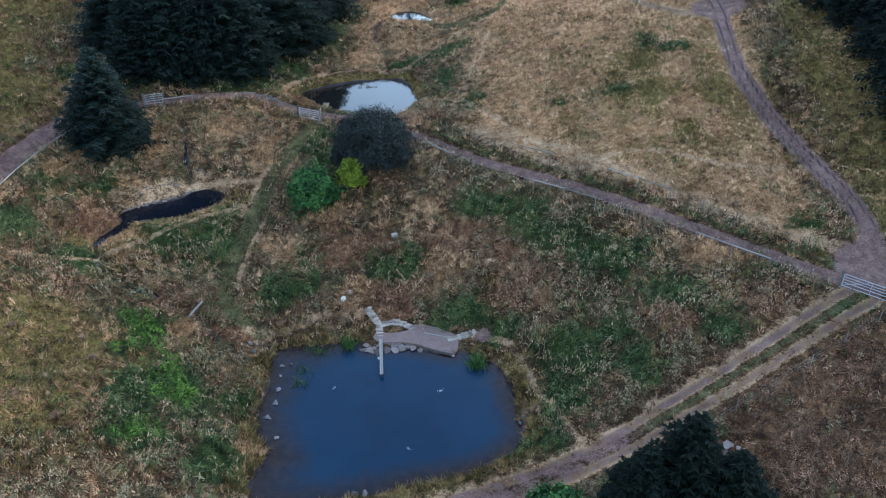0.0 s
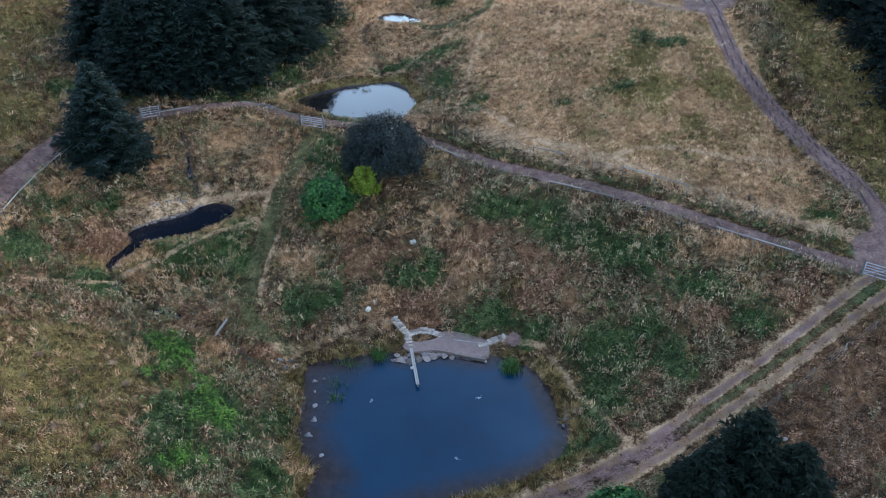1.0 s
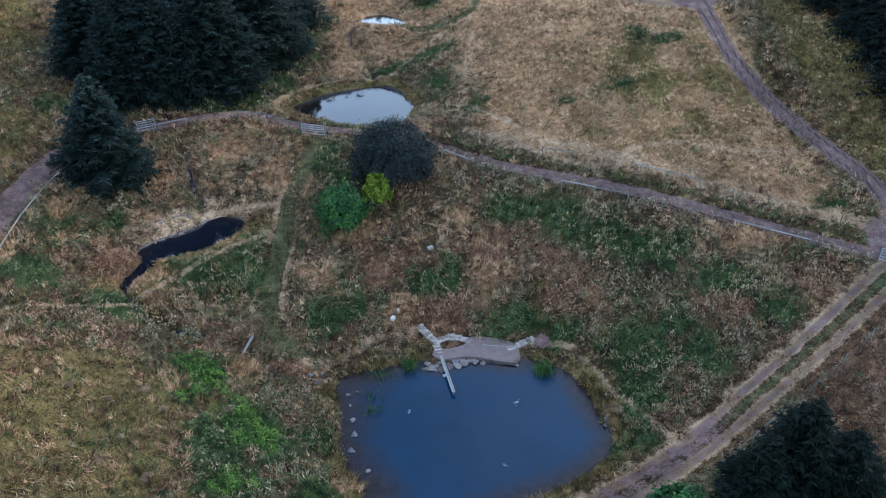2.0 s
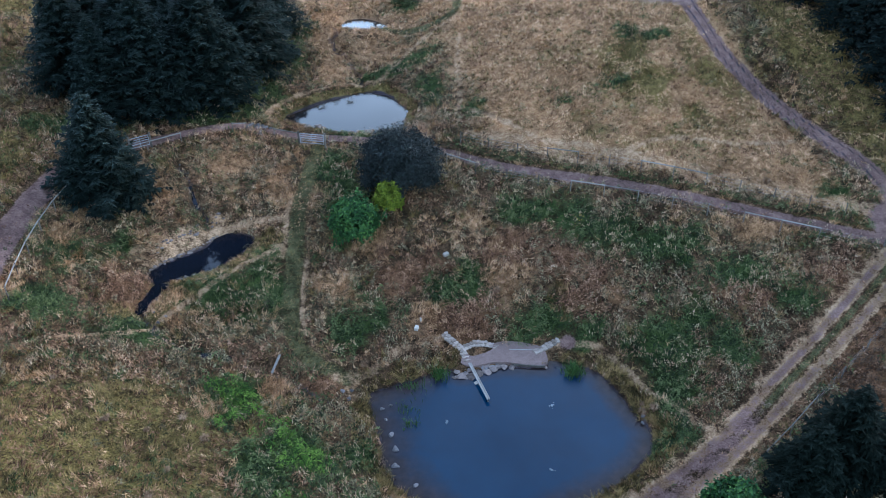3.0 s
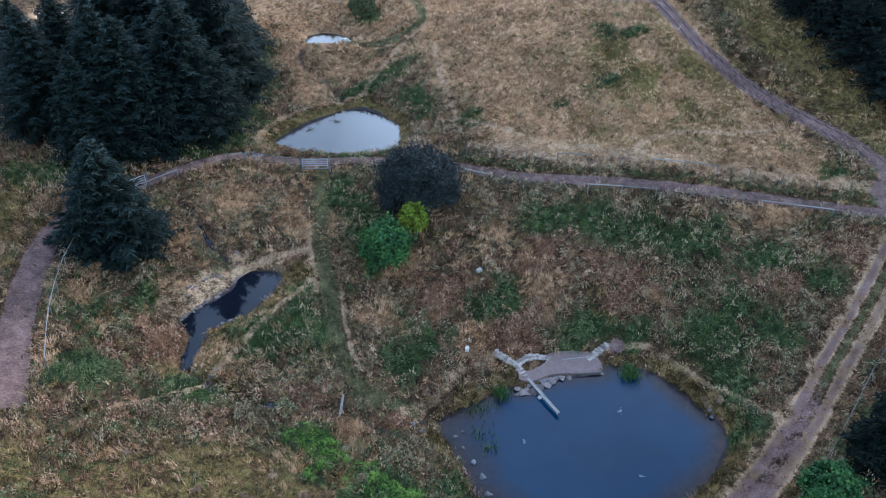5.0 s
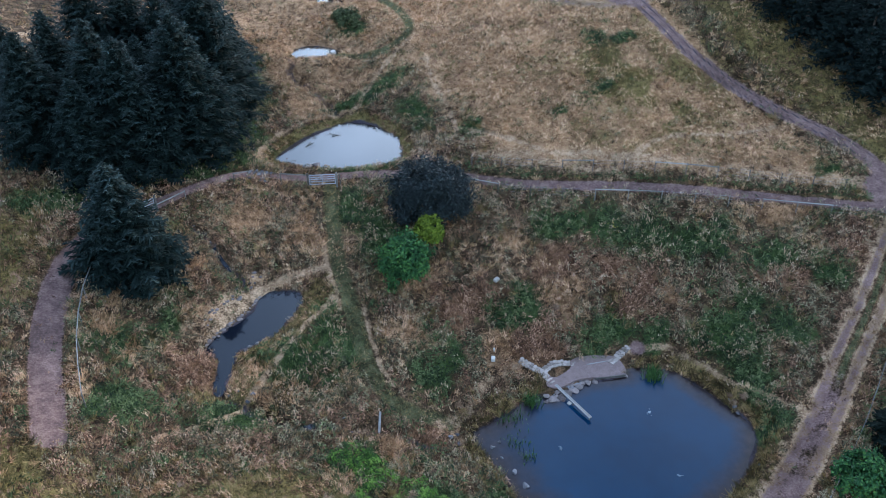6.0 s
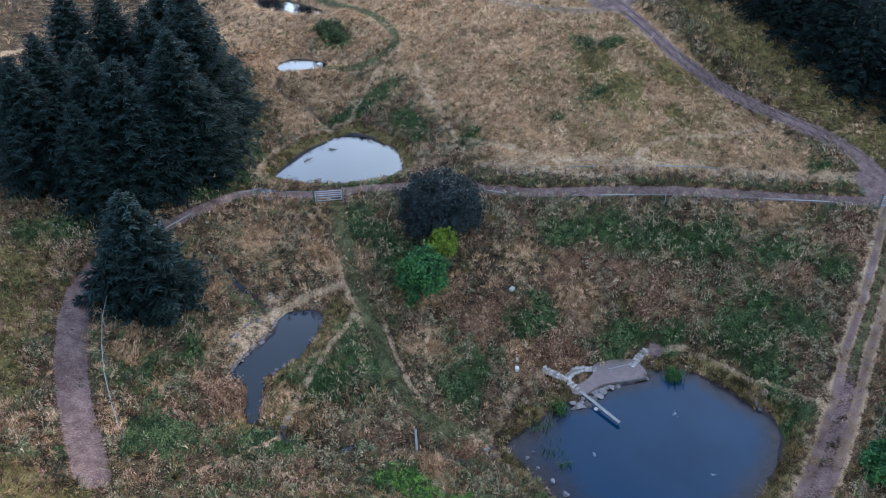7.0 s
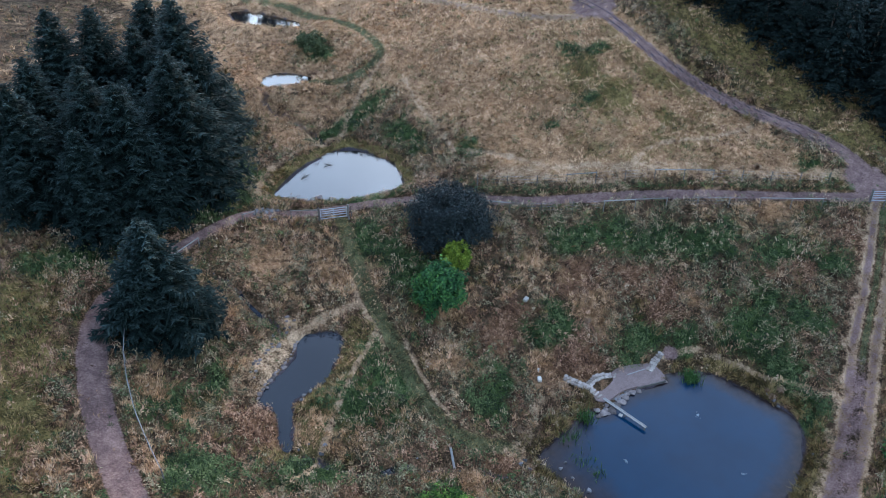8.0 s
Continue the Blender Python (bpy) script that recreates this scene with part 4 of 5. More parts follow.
# ---- grasses and weeds ----
def tufts(rng, x, y, count, length, width, lean, spread):
    """count blades round every foot, combed the same way from patch to patch, as triangles."""
    n = len(x) * count
    fx, fy = np.repeat(x, count) + rng.normal(0, spread, n), np.repeat(y, count) + rng.normal(0, spread, n)
    fz = np.repeat(ground(x, y), count) - 0.02
    h = np.repeat(length, count) * (0.55 + 0.7 * rng.random(n))
    a = rng.random(n) * 6.283
    comb = 6.283 * (fbm(x, y, 2.2, 141) * 2.2 + 0.10 * rng.normal(0, 1, len(x)))
    tilt = np.repeat(lean * (0.3 + 0.7 * rng.random(len(x))), count)
    b = np.repeat(comb, count)
    foot = np.stack([fx, fy, fz], 1)
    side = np.stack([np.cos(a), np.sin(a), 0 * a], 1) * (width * (0.6 + 0.8 * rng.random(n)))[:, None] * 0.5
    way = np.stack([np.cos(b) * tilt + rng.normal(0, 0.45, n), np.sin(b) * tilt + rng.normal(0, 0.45, n), 0.35 + 0.65 * rng.random(n)], 1)
    tip = foot + way / np.linalg.norm(way, axis=1, keepdims=True) * h[:, None]
    own = np.repeat(rng.random(len(x)), count)
    tone = np.stack([own - 0.06, own - 0.06, own + 0.06], 1).ravel()
    return np.stack([foot - side, foot + side, tip], 1), tone


def domes(rng, x, y, count, height, radius, size):
    """Bushy plants: pointed leaves laid over a dome, hanging outwards, as triangles."""
    n = len(x) * count
    hh, rr = np.repeat(height, count), np.repeat(radius, count)
    a, u = rng.random(n) * 6.283, rng.random(n)
    out = np.sqrt(u) * (0.75 + 0.5 * rng.random(n))
    flat = np.stack([np.cos(a), np.sin(a), 0 * a], 1)
    p = np.stack([np.repeat(x, count), np.repeat(y, count), np.repeat(ground(x, y), count)], 1) + flat * (rr * out)[:, None]
    p[:, 2] += hh * (1 - 0.8 * u) * (0.70 + 0.45 * rng.random(n))
    turn = a + rng.normal(0, 0.7, n)
    s = (size * (0.6 + 0.9 * rng.random(n)))[:, None]
    tip = np.stack([np.cos(turn), np.sin(turn), rng.normal(0.10, 0.45, n) - 0.5 * u], 1)
    side = np.stack([-np.sin(turn), np.cos(turn), rng.normal(0, 0.35, n)], 1)
    own = np.repeat(rng.random(len(x)), count)
    tone = np.stack([own, own, own + 0.08], 1).ravel()
    return np.stack([p - side * s * 0.27, p + side * s * 0.27, p + tip * s * 1.1], 1), tone


def plumes(rng, x, y, count, height, size):
    """Upright feathery heads on thin stalks."""
    n = len(x) * count
    px, py = np.repeat(x, count) + rng.normal(0, 0.16, n), np.repeat(y, count) + rng.normal(0, 0.16, n)
    pz = np.repeat(ground(x, y), count) + np.repeat(height, count) * (0.75 + 0.35 * rng.random(n))
    a = rng.random(n) * 6.283
    p = np.stack([px, py, pz], 1)
    side = np.stack([np.cos(a), np.sin(a), 0 * a], 1) * size * 0.22
    tip = p + np.stack([rng.normal(0, 0.35, n) * size, rng.normal(0, 0.35, n) * size, size * (0.6 + 0.8 * rng.random(n))], 1)
    return np.stack([p - side, p + side, tip], 1), np.repeat(rng.random(len(x)), count * 3)


def scatter(rng, spacing, lo=(-45.5, 21.5), hi=(45.5, 103.5)):
    """Jittered feet over the meadow, clear of water and tracks, with what grows there."""
    nx, ny = int((hi[0] - lo[0]) / spacing), int((hi[1] - lo[1]) / spacing)
    gx, gy = np.meshgrid(np.arange(nx), np.arange(ny))
    x = lo[0] + (gx.ravel() + rng.random(nx * ny)) * spacing
    y = lo[1] + (gy.ravel() + rng.random(nx * ny)) * spacing
    keep = (x > -0.62 * (y - 21) - 26) & (x < 0.75 * (y - 21) + 24)
    for ring, level, depth in PONDS:
        keep &= shore_distance(x, y, ring) > (0.5 if ring is POND_HIGH else 0.02)
    keep &= ~((np.abs(x - 0.1) < 3.7) & (np.abs(y - 44.4) < 1.3) & (shore_distance(x, y, POND_BIG) < 1.9))
    for cx, cy in ((-2.4, 54.1), (-6.1, 47.9), (-17.0, 44.7), (20.3, 31.1), (-23.1, 53.6), (-12.2, 42.5)):
        keep &= np.hypot(x - cx, y - cy) > 0.75
    for line in ([(-4.0, 47.1), (-3.0, 45.7), (-2.85, 44.4)], [(-2.9, 45.7), (-1.6, 45.9), (-0.4, 45.3)], [(2.6, 44.15), (4.5, 44.75)], [(-25.9, 55.5), (-22.8, 57.5), (-20.9, 59.1)]):
        keep &= line_distance(x, y, line) > 0.5
    return x[keep], y[keep]


def stuff(name, mesh, material, label, category):
    mesh, tone = mesh
    flat = mesh.reshape(-1, 3)
    ob = raw(name, flat, np.arange(len(flat)).reshape(-1, mesh.shape[1]), material)
    layer = ob.data.attributes.new("tone", "FLOAT", "POINT")
    layer.data.foreach_set("value", tone.astype(np.float32))
    tagged(ob, label, category, kind="stuff")


def plant_turf():
    """The low sward: short tufts over all open ground."""
    rng = np.random.default_rng(12)
    x, y = scatter(rng, 0.235)
    far = scatter(rng, 0.5, (-45.5, 103.5), (45.5, 134.0))
    x, y = np.concatenate([x, far[0]]), np.concatenate([y, far[1]])
    gravel, straw, mown, mud, green, rust, hay, olive = growth(x, y)
    bare = np.maximum.reduce([1.5 * gravel, 1.25 * mud, 1.05 * straw])
    keep = rng.random(len(x)) > np.clip(bare, 0, 0.97)
    keep &= rng.random(len(x)) < (1 - 0.45 * step(66, 90, y)) * np.where((hay > 0.45) | (olive > 0.45) | (mown > 0.3), 1.0, 0.62)
    x, y, mown, green, rust, hay, olive, straw = (v[keep] for v in (x, y, mown, green, rust, hay, olive, straw))
    is_mown = mown > 0.3

    def drift(seed):
        return 1.5 * (fbm(x, y, 1.7, seed) - 0.5) + 0.22 * rng.normal(0, 1, len(x))

    field = hay > 0.5
    low_left = np.maximum(step(17.0, 20.0, -x) * (1 - step(45.0, 48.0, y)), step(32.0, 35.0, -x) * (1 - step(84.0, 90.0, y)))
    score = np.stack([0.50 * field + 0.55 * blobs(x, y, TAN) + drift(501), 0.75 * olive + 0.9 * is_mown + 0.10 * low_left - 0.05 + drift(507), 0.9 * rust + 0.16 * ~field + 0.42 * low_left + drift(513), np.where(green > 0.42, 1.4 * green, 0) + 0.48 * low_left - 0.15 + drift(519)])
    best = score.argmax(0)
    is_straw, is_olive, is_brown, is_green = (best == k for k in range(4))
    long = (0.20 + 0.22 * fbm(x, y, 1.1, 93)) * np.where(is_mown, 0.5, 1.0) * (1 + 0.35 * step(66, 90, y) + 0.9 * (y > 103.5))
    for s, name, material, label in (
        (is_straw, "dry_grass", M_STRAW, "bleached dry grass lying over the meadow"),
        (is_olive, "olive_grass", M_OLIVE, "yellowish green grass tufts"),
        (is_brown, "brown_grass", M_WEED, "withered brown grass between the weeds"),
        (is_green, "green_grass", M_HERB, "short green grass in damp patches"),
    ):
        stuff(name, tufts(rng, x[s], y[s], 8, long[s], 0.060, 1.1, 0.10), material, label, "grass")


def plant_weeds():
    """Waist-high weeds in clumps over the unmown ground."""
    rng = np.random.default_rng(11)
    x, y = scatter(rng, 0.36)
    gravel, straw, mown, mud, green, rust, hay, olive = growth(x, y)
    clump = fbm(x, y, 1.3, 31)
    hedge = line_distance(x, y, HEDGE) < 0.2
    shore = shore_distance(x, y, POND_BIG) < 1.6
    sward = (hay > 0.55) & (blobs(x, y, TAN) < 0.4) | ((olive > 0.5) & ~shore)
    bare = np.maximum.reduce([2.0 * gravel, 1.3 * mud, 1.3 * straw, 1.6 * (mown > 0.25)])
    chance = np.where(sward, 0.08 + 0.9 * (green > 0.42), np.clip(0.62 + 1.8 * (clump - 0.45), 0.15, 1.0))
    verge = np.minimum(line_distance(x, y, TRACK_GRASS), line_distance(x, y, PATH_MOWN) + 0.8)
    chance = chance * (0.06 + 0.94 * step(1.3, 2.3, verge + 0.8 * (clump - 0.5)))
    keep = ((rng.random(len(x)) > np.clip(bare, 0, 1)) & (rng.random(len(x)) < chance * (1 - 0.3 * step(66, 90, y)))) | hedge
    x, y, green, rust, hay, olive, clump, sward, hedge, shore = (v[keep] for v in (x, y, green, rust, hay, olive, clump, sward, hedge, shore))
    wide = fbm(x, y, 5.0, 57)
    tan, mixed, yellow = blobs(x, y, TAN), blobs(x, y, GREEN_MIXED), blobs(x, y, OLIVE)
    sombre = blobs(x, y, [(30.0, 33.0, 9.0, 7.0), (24.5, 30.0, 6.0, 4.0), (22.3, 33.4, 2.6, 2.2)]) > 0.42

    def drift(seed):
        return 1.3 * (fbm(x, y, 1.9, seed) - 0.5) + 0.20 * rng.normal(0, 1, len(x))

    score = np.stack([
        1.6 * np.maximum(green - 0.25, 0) + 0.9 * mixed + 0.9 * (wide - 0.5) + 2.0 * hedge + drift(601),
        1.2 * np.maximum(rust - 0.25, 0) + 0.10 + drift(607),
        0.9 * yellow + 0.5 * olive + 0.8 * shore - 0.1 + drift(613),
        0.24 + 0.75 * mixed + drift(619),
        1.1 * np.maximum(tan - 0.2, 0) + 0.4 * sward + 0.02 + drift(631),
    ])
    best = score.argmax(0)
    is_green, is_rust, is_olive, is_dull, is_straw = (best == k for k in range(5))
    is_dark = sombre & (is_rust | is_dull | is_straw) & (rng.random(len(x)) < 0.8)
    is_rust, is_dull, is_straw = is_rust & ~is_dark, is_dull & ~is_dark, is_straw & ~is_dark
    bright = blobs(x, y, [(-19.8, 40.4, 2.4, 1.9), (-18.0, 38.4, 1.6, 1.4), (-16.4, 36.0, 1.8, 2.2), (-17.1, 31.6, 1.4, 1.6)])
    is_nettle = is_green & (rng.random(len(x)) < np.clip((bright - 0.42) * 3.5, 0, 0.95))
    is_green &= ~is_nettle
    tall = np.where(hedge, 0.55, (0.28 + 0.80 * clump) * np.where(sward, 0.5, 1.0)) * (0.7 + 0.6 * rng.random(len(x)))
    broad = 0.17 + 0.20 * rng.random(len(x))
    for s, name, count, size, material, label in (
        (is_green, "green_weeds", 26, 0.125, M_HERB, "dark green leafy weeds in patches"),
        (is_nettle, "nettles", 30, 0.13, M_NETTLE, "bright green nettle patch"),
        (is_rust, "brown_weeds", 24, 0.115, M_WEED, "withered brown weeds in clumps"),
        (is_dull, "dull_weeds", 24, 0.115, M_SAGE, "dull grey-green weeds going to seed"),
        (is_dark, "dark_weeds", 24, 0.12, M_DARKWEED, "low dark brown weeds beyond the grass track"),
    ):
        stuff(name, domes(rng, x[s], y[s], count, tall[s], broad[s], size), material, label, "weeds")
    s = is_straw
    stuff("tall_dry_grass", tufts(rng, x[s], y[s], 32, 0.28 + 0.36 * tall[s], 0.048, 0.9, 0.13), M_STRAW, "tall bleached grass bent over in tussocks", "grass")
    s = is_olive
    stuff("tall_grass", tufts(rng, x[s], y[s], 26, 0.35 + 0.45 * tall[s], 0.06, 0.8, 0.12), M_OLIVE, "tall yellowish grass in tussocks", "grass")
    gold = blobs(x, y, [(9.3, 53.2, 0.45, 0.35), (8.8, 52.4, 0.4, 0.3), (20.6, 33.0, 0.5, 0.4), (29.0, 39.3, 0.5, 0.3)]) > 0.5
    stuff("yellow_flowers", plumes(rng, x[gold], y[gold], 4, tall[gold] + 0.1, 0.12), M_YELLOW, "yellow flower heads among the weeds", "flowers")
    s = ~sward & ~sombre & ~is_nettle & (rng.random(len(x)) < np.clip((fbm(x, y, 2.4, 71) - 0.40) * 2.0, 0.02, 0.6))
    stuff("seed_heads", plumes(rng, x[s], y[s], 9, tall[s], 0.17), M_SEED, "pale feathery seed heads of tall weeds", "weeds")


plant_turf()
plant_weeds()


def reed_bed(x, y, spread, count, height, label):
    rng = np.random.default_rng(int(abs(x * 10) + abs(y * 7)))
    px, py = rng.normal(0, spread, count), rng.normal(0, spread, count)
    bed = thing("reed_clump", (x, y, 0.0), label, "reeds")
    n = count
    h = height * (0.6 + 0.6 * rng.random(n))
    a, b = rng.random(n) * 6.28, rng.random(n) * 6.28
    foot = np.stack([px, py, np.full(n, -0.15)], 1)
    side = np.stack([np.cos(a), np.sin(a), 0 * a], 1) * 0.03
    mid = foot + np.stack([np.cos(b) * 0.18 * h, np.sin(b) * 0.18 * h, h * 0.75], 1)
    tip = foot + np.stack([np.cos(b) * 0.55 * h, np.sin(b) * 0.55 * h, h * 0.95], 1)
    tri = np.concatenate([np.stack([foot - side, foot + side, mid + side * 0.6], 1), np.stack([foot - side, mid + side * 0.6, mid - side * 0.6], 1), np.stack([mid - side * 0.6, mid + side * 0.6, tip], 1)])
    triangles("leaves", tri, M_REED, bed)


reed_bed(4.7, 41.7, 0.34, 230, 0.95, "fresh green reed clump standing in the pond")
reed_bed(-5.2, 43.5, 0.30, 120, 1.0, "green rushes at the edge of the pond")
reed_bed(-7.4, 42.9, 0.55, 70, 0.7, "sparse rushes growing through the water")
reed_bed(-8.2, 40.9, 0.45, 50, 0.55, "sparse water plants near the shore")
reed_bed(-8.4, 39.2, 0.35, 40, 0.55, "sparse water plants near the shore")


# ---- stones ----
def stone_mesh(seed, flat=0.6, material=M_STONE, detail=2, sharp=1.0):
    rng = np.random.default_rng(seed)
    bm = bmesh.new()
    bmesh.ops.create_icosphere(bm, subdivisions=detail, radius=0.5)
    cuts = rng.normal(0, 1, (13, 3))
    cuts /= np.linalg.norm(cuts, axis=1, keepdims=True)
    for v in bm.verts:
        p = np.array(v.co)
        for c in cuts:
            over = sharp * (p @ c - 0.27)
            if over > 0:
                p = p - c * over
        v.co = p * np.array([1.0, 0.85, flat]) * (1 + 0.03 * rng.normal())
    me = bpy.data.meshes.new("stone")
    bm.to_mesh(me)
    bm.free()
    me.materials.append(material)
    return me


STONES = [stone_mesh(100 + i, 0.5 + 0.08 * i) for i in range(5)]
PALE_STONES = [stone_mesh(120 + i, 0.30 + 0.05 * i, M_BANK) for i in range(5)]


def boulder(i, x, y, z, size, turn, label, group):
    ob = new("boulder", (PALE_STONES if "pale" in label else STONES)[i % 5])
    ob.matrix_basis = pose(x, y, z, 0, 0, turn)
    ob.scale = (size, size, size)
    tagged(ob, label, "rock", group)


# Along the western shore, standing in shallow water.
for i, (x, y, s) in enumerate([(-10.0, 41.2, 0.55), (-9.3, 41.4, 0.5), (-9.9, 40.1, 0.4), (-9.8, 38.6, 0.6), (-9.7, 37.2, 0.75), (-10.0, 35.8, 0.8), (-3.1, 29.2, 0.9), (-2.5, 29.3, 0.75), (-9.0, 33.9, 0.5)]):
    boulder(i, x, y, 0.03, s * 0.95, i * 67, "grey rounded boulder standing in shallow pond water", "shore boulders")
for i, (x, y, s) in enumerate([(6.3, 31.6, 0.6), (5.4, 31.2, 0.5), (7.9, 36.2, 0.6), (8.1, 37.0, 0.5), (7.6, 35.6, 0.45)]):
    boulder(i + 2, x, y, 0.15, s, i * 83, "grey boulder on the muddy pond bank", "bank boulders")
# Landing of big stones under the plank.
rng = np.random.default_rng(9)
for i, (x, y, s) in enumerate([(-3.5, 43.2, 1.0), (-2.9, 43.0, 0.9), (-3.9, 43.7, 0.6), (-3.2, 43.9, 0.7), (-2.3, 43.3, 0.9), (-2.5, 44.0, 0.6), (-1.7, 43.3, 0.85), (-1.9, 43.9, 0.65), (-1.1, 43.4, 0.75), (-1.2, 44.0, 0.6), (-0.6, 43.6, 0.6), (-0.3, 44.3, 0.65), (-0.2, 43.4, 0.7), (0.4, 43.3, 0.6), (-2.9, 43.6, 0.6), (-4.2, 43.2, 0.4), (2.9, 42.7, 0.4)]):
    boulder(i, x, y, 0.13 - 0.08 * (y < 43.35), s * 1.25, float(rng.random() * 360), "large pale stone of the pond landing", "landing stones")
for i in range(24):
    t = float(rng.random())
    x, y = -4.1 + 4.9 * t + float(rng.normal(0, 0.1)), 43.05 + 0.45 * t * (2 - t) + abs(float(rng.normal(0, 0.22)))
    kind = "pale" if i % 3 else "grey"
    boulder(i + 1, x, y, 0.06 + 0.12 * max(0.0, y - 43.2), 0.38 + 0.40 * float(rng.random()), float(rng.random() * 360), f"{kind} wet stone heaped at the pond landing", "landing stones")
# Edge of the small pond.
for i in range(26):
    t = i / 25 * 5.0
    pts = [(-25.9, 55.5), (-24.8, 56.4), (-23.8, 57.0), (-22.8, 57.5), (-21.8, 58.3), (-20.9, 59.1)]
    k = min(4, int(t))
    f = t - k
    x, y = (pts[k][j] * (1 - f) + pts[k + 1][j] * f for j in (0, 1))
    boulder(i, x + float(rng.normal(0, 0.08)), y + float(rng.normal(0, 0.1)), 5.03, 0.36 + 0.26 * float(rng.random()), i * 71, "pale stone edging the small pond", "pond edging stones")
for i in range(22):
    t = i / 21
    x, y = -25.6 + 5.4 * t + float(rng.normal(0, 0.2)), 57.2 + 3.8 * t + float(rng.normal(0, 0.2))
    boulder(i + 1, x, y, gz(x, y) + 0.05, 0.28 + 0.28 * float(rng.random()), i * 53, "loose pale stone on the bank of the small pond", "bank stones")
for i, (x, y) in enumerate([(-23.2, 53.8), (-22.6, 53.9), (-23.6, 53.4), (-12.6, 42.6), (-12.2, 42.1), (-11.9, 42.9), (-24.4, 48.7), (-24.9, 48.2)]):
    boulder(i, x, y, gz(x, y) + 0.06, 0.5, i * 97, "loose grey stone lying in the grass", "loose stones")

for i in range(26):
    line = STREAM_UPPER if i < 9 else STREAM_LOWER
    k = int(rng.integers(len(line)))
    x, y = line[k, 0] + float(rng.normal(0, 0.35)), line[k, 1] + float(rng.normal(0, 0.35))
    boulder(i, x, y, gz(x, y) + 0.01, 0.2 + 0.2 * float(rng.random()), i * 53, "small dark stone in the stream bed", "stream stones")

# Laid stone paths, each with its single stones.
PAVER = []
for i in range(8):
    bm = bmesh.new()
    ring = [(0.5 * math.cos(6.283 * (k + 0.3 * i) / 5) * (0.8 + 0.3 * ((k * 7 + i * 3) % 5) / 5), 0.46 * math.sin(6.283 * (k + 0.3 * i) / 5)) for k in range(5)]
    low, high = [bm.verts.new((a, b, -0.2)) for a, b in ring], [bm.verts.new((a * 0.92, b * 0.92, 0.1)) for a, b in ring]
    bm.faces.new(high)
    for k in range(5):
        bm.faces.new((low[k], low[(k + 1) % 5], high[(k + 1) % 5], high[k]))
    me = bpy.data.meshes.new("stone")
    bm.to_mesh(me)
    bm.free()
    me.materials.append(M_PALE if i < 4 else M_STONE)
    PAVER.append(me)


def stone_path(line, rows, gap, label):
    line = smooth_open(line, 6)
    path = thing("stone_path", (*line[0], gz(*line[0])), label, "path")
    base = np.array(path.location)
    length = np.concatenate([[0], np.cumsum(np.linalg.norm(np.diff(line, axis=0), axis=1))])
    n = int(length[-1] / gap)
    for i in range(n + 1):
        s = length[-1] * i / n
        x, y = np.interp(s, length, line[:, 0]), np.interp(s, length, line[:, 1])
        x2, y2 = np.interp(s + 0.1, length, line[:, 0]), np.interp(s + 0.1, length, line[:, 1])
        a = math.atan2(y2 - y, x2 - x) if i < n else a
        for r in range(rows):
            off = (r - (rows - 1) / 2) * (0.36 if rows > 3 else 0.25) + float(rng.normal(0, 0.03))
            if rows > 3 and rng.random() < 0.3:
                continue
            px, py = x - math.sin(a) * off, y + math.cos(a) * off
            ob = new("stone", PAVER[int(rng.integers(4)) + (4 if rows > 3 else 0)])
            ob.parent = path
            ob.matrix_basis = pose(px - base[0], py - base[1], max(0.40, gz(px, py)) + 0.02 - base[2], 0, 0, math.degrees(a) + float(rng.normal(0, 20)))
            k = (0.46 if rows > 3 else 0.43) + 0.08 * float(rng.random())
            ob.scale = (k * (0.85 + 0.3 * float(rng.random())), k, 0.5)


stone_path([(-4.0, 47.1), (-3.5, 46.3), (-3.0, 45.7)], 2, 0.27, "pale laid stone path leading up from the landing")
stone_path([(-2.9, 45.7), (-2.3, 45.85), (-1.6, 45.9), (-0.9, 45.75), (-0.4, 45.3)], 2, 0.27, "curved pale stone path beside the landing")
stone_path([(-2.95, 45.4), (-2.9, 44.9), (-2.85, 44.5)], 2, 0.27, "short pale stone path down to the landing")
stone_path([(2.6, 44.15), (3.2, 44.45), (3.9, 44.65), (4.5, 44.75)], 2, 0.27, "pale stone path at the end of the gravel terrace")
stone_path([(-17.2, 72.9), (-16.5, 72.4), (-15.8, 71.9)], 5, 0.42, "pale stone paving over the culvert in the track")


def terrace():
    t = thing("gravel_terrace", (0.0, 44.2, 0.0), "pinkish gravel terrace at the edge of the pond", "terrace")
    edge = [(float(x), float(y)) for x, y in TERRACE]
    bm = bmesh.new()
    top = [bm.verts.new((x, y - 44.2, terrace_height(y))) for x, y in edge]
    low = [bm.verts.new((x, y - 44.2, -0.6)) for x, y in edge]
    bm.faces.new(top)
    for k in range(len(edge)):
        bm.faces.new((low[k], low[(k + 1) % len(edge)], top[(k + 1) % len(edge)], top[k]))
    bmesh.ops.recalc_face_normals(bm, faces=bm.faces)
    part("gravel", bm, M_GRAVEL, t)
    bm = bmesh.new()
    p, q = Vector((0.4, -0.72, 0.06)), Vector((2.85, -1.52, 0.03))
    mid, d = (p + q) / 2, q - p
    box(bm, (d.length, 0.09, 0.38), mid, (0, 0, math.degrees(math.atan2(d.y, d.x))), 0.01)
    part("timber_edge", bm, M_POST, t, "dark wet timber edging board")
    bm = bmesh.new()
    rod(bm, (0.6, 0.55, 0.55), (2.3, 0.2, 0.48), 0.04)
    part("pole", bm, M_WOOD, t, "pale pole lying on the gravel")


terrace()


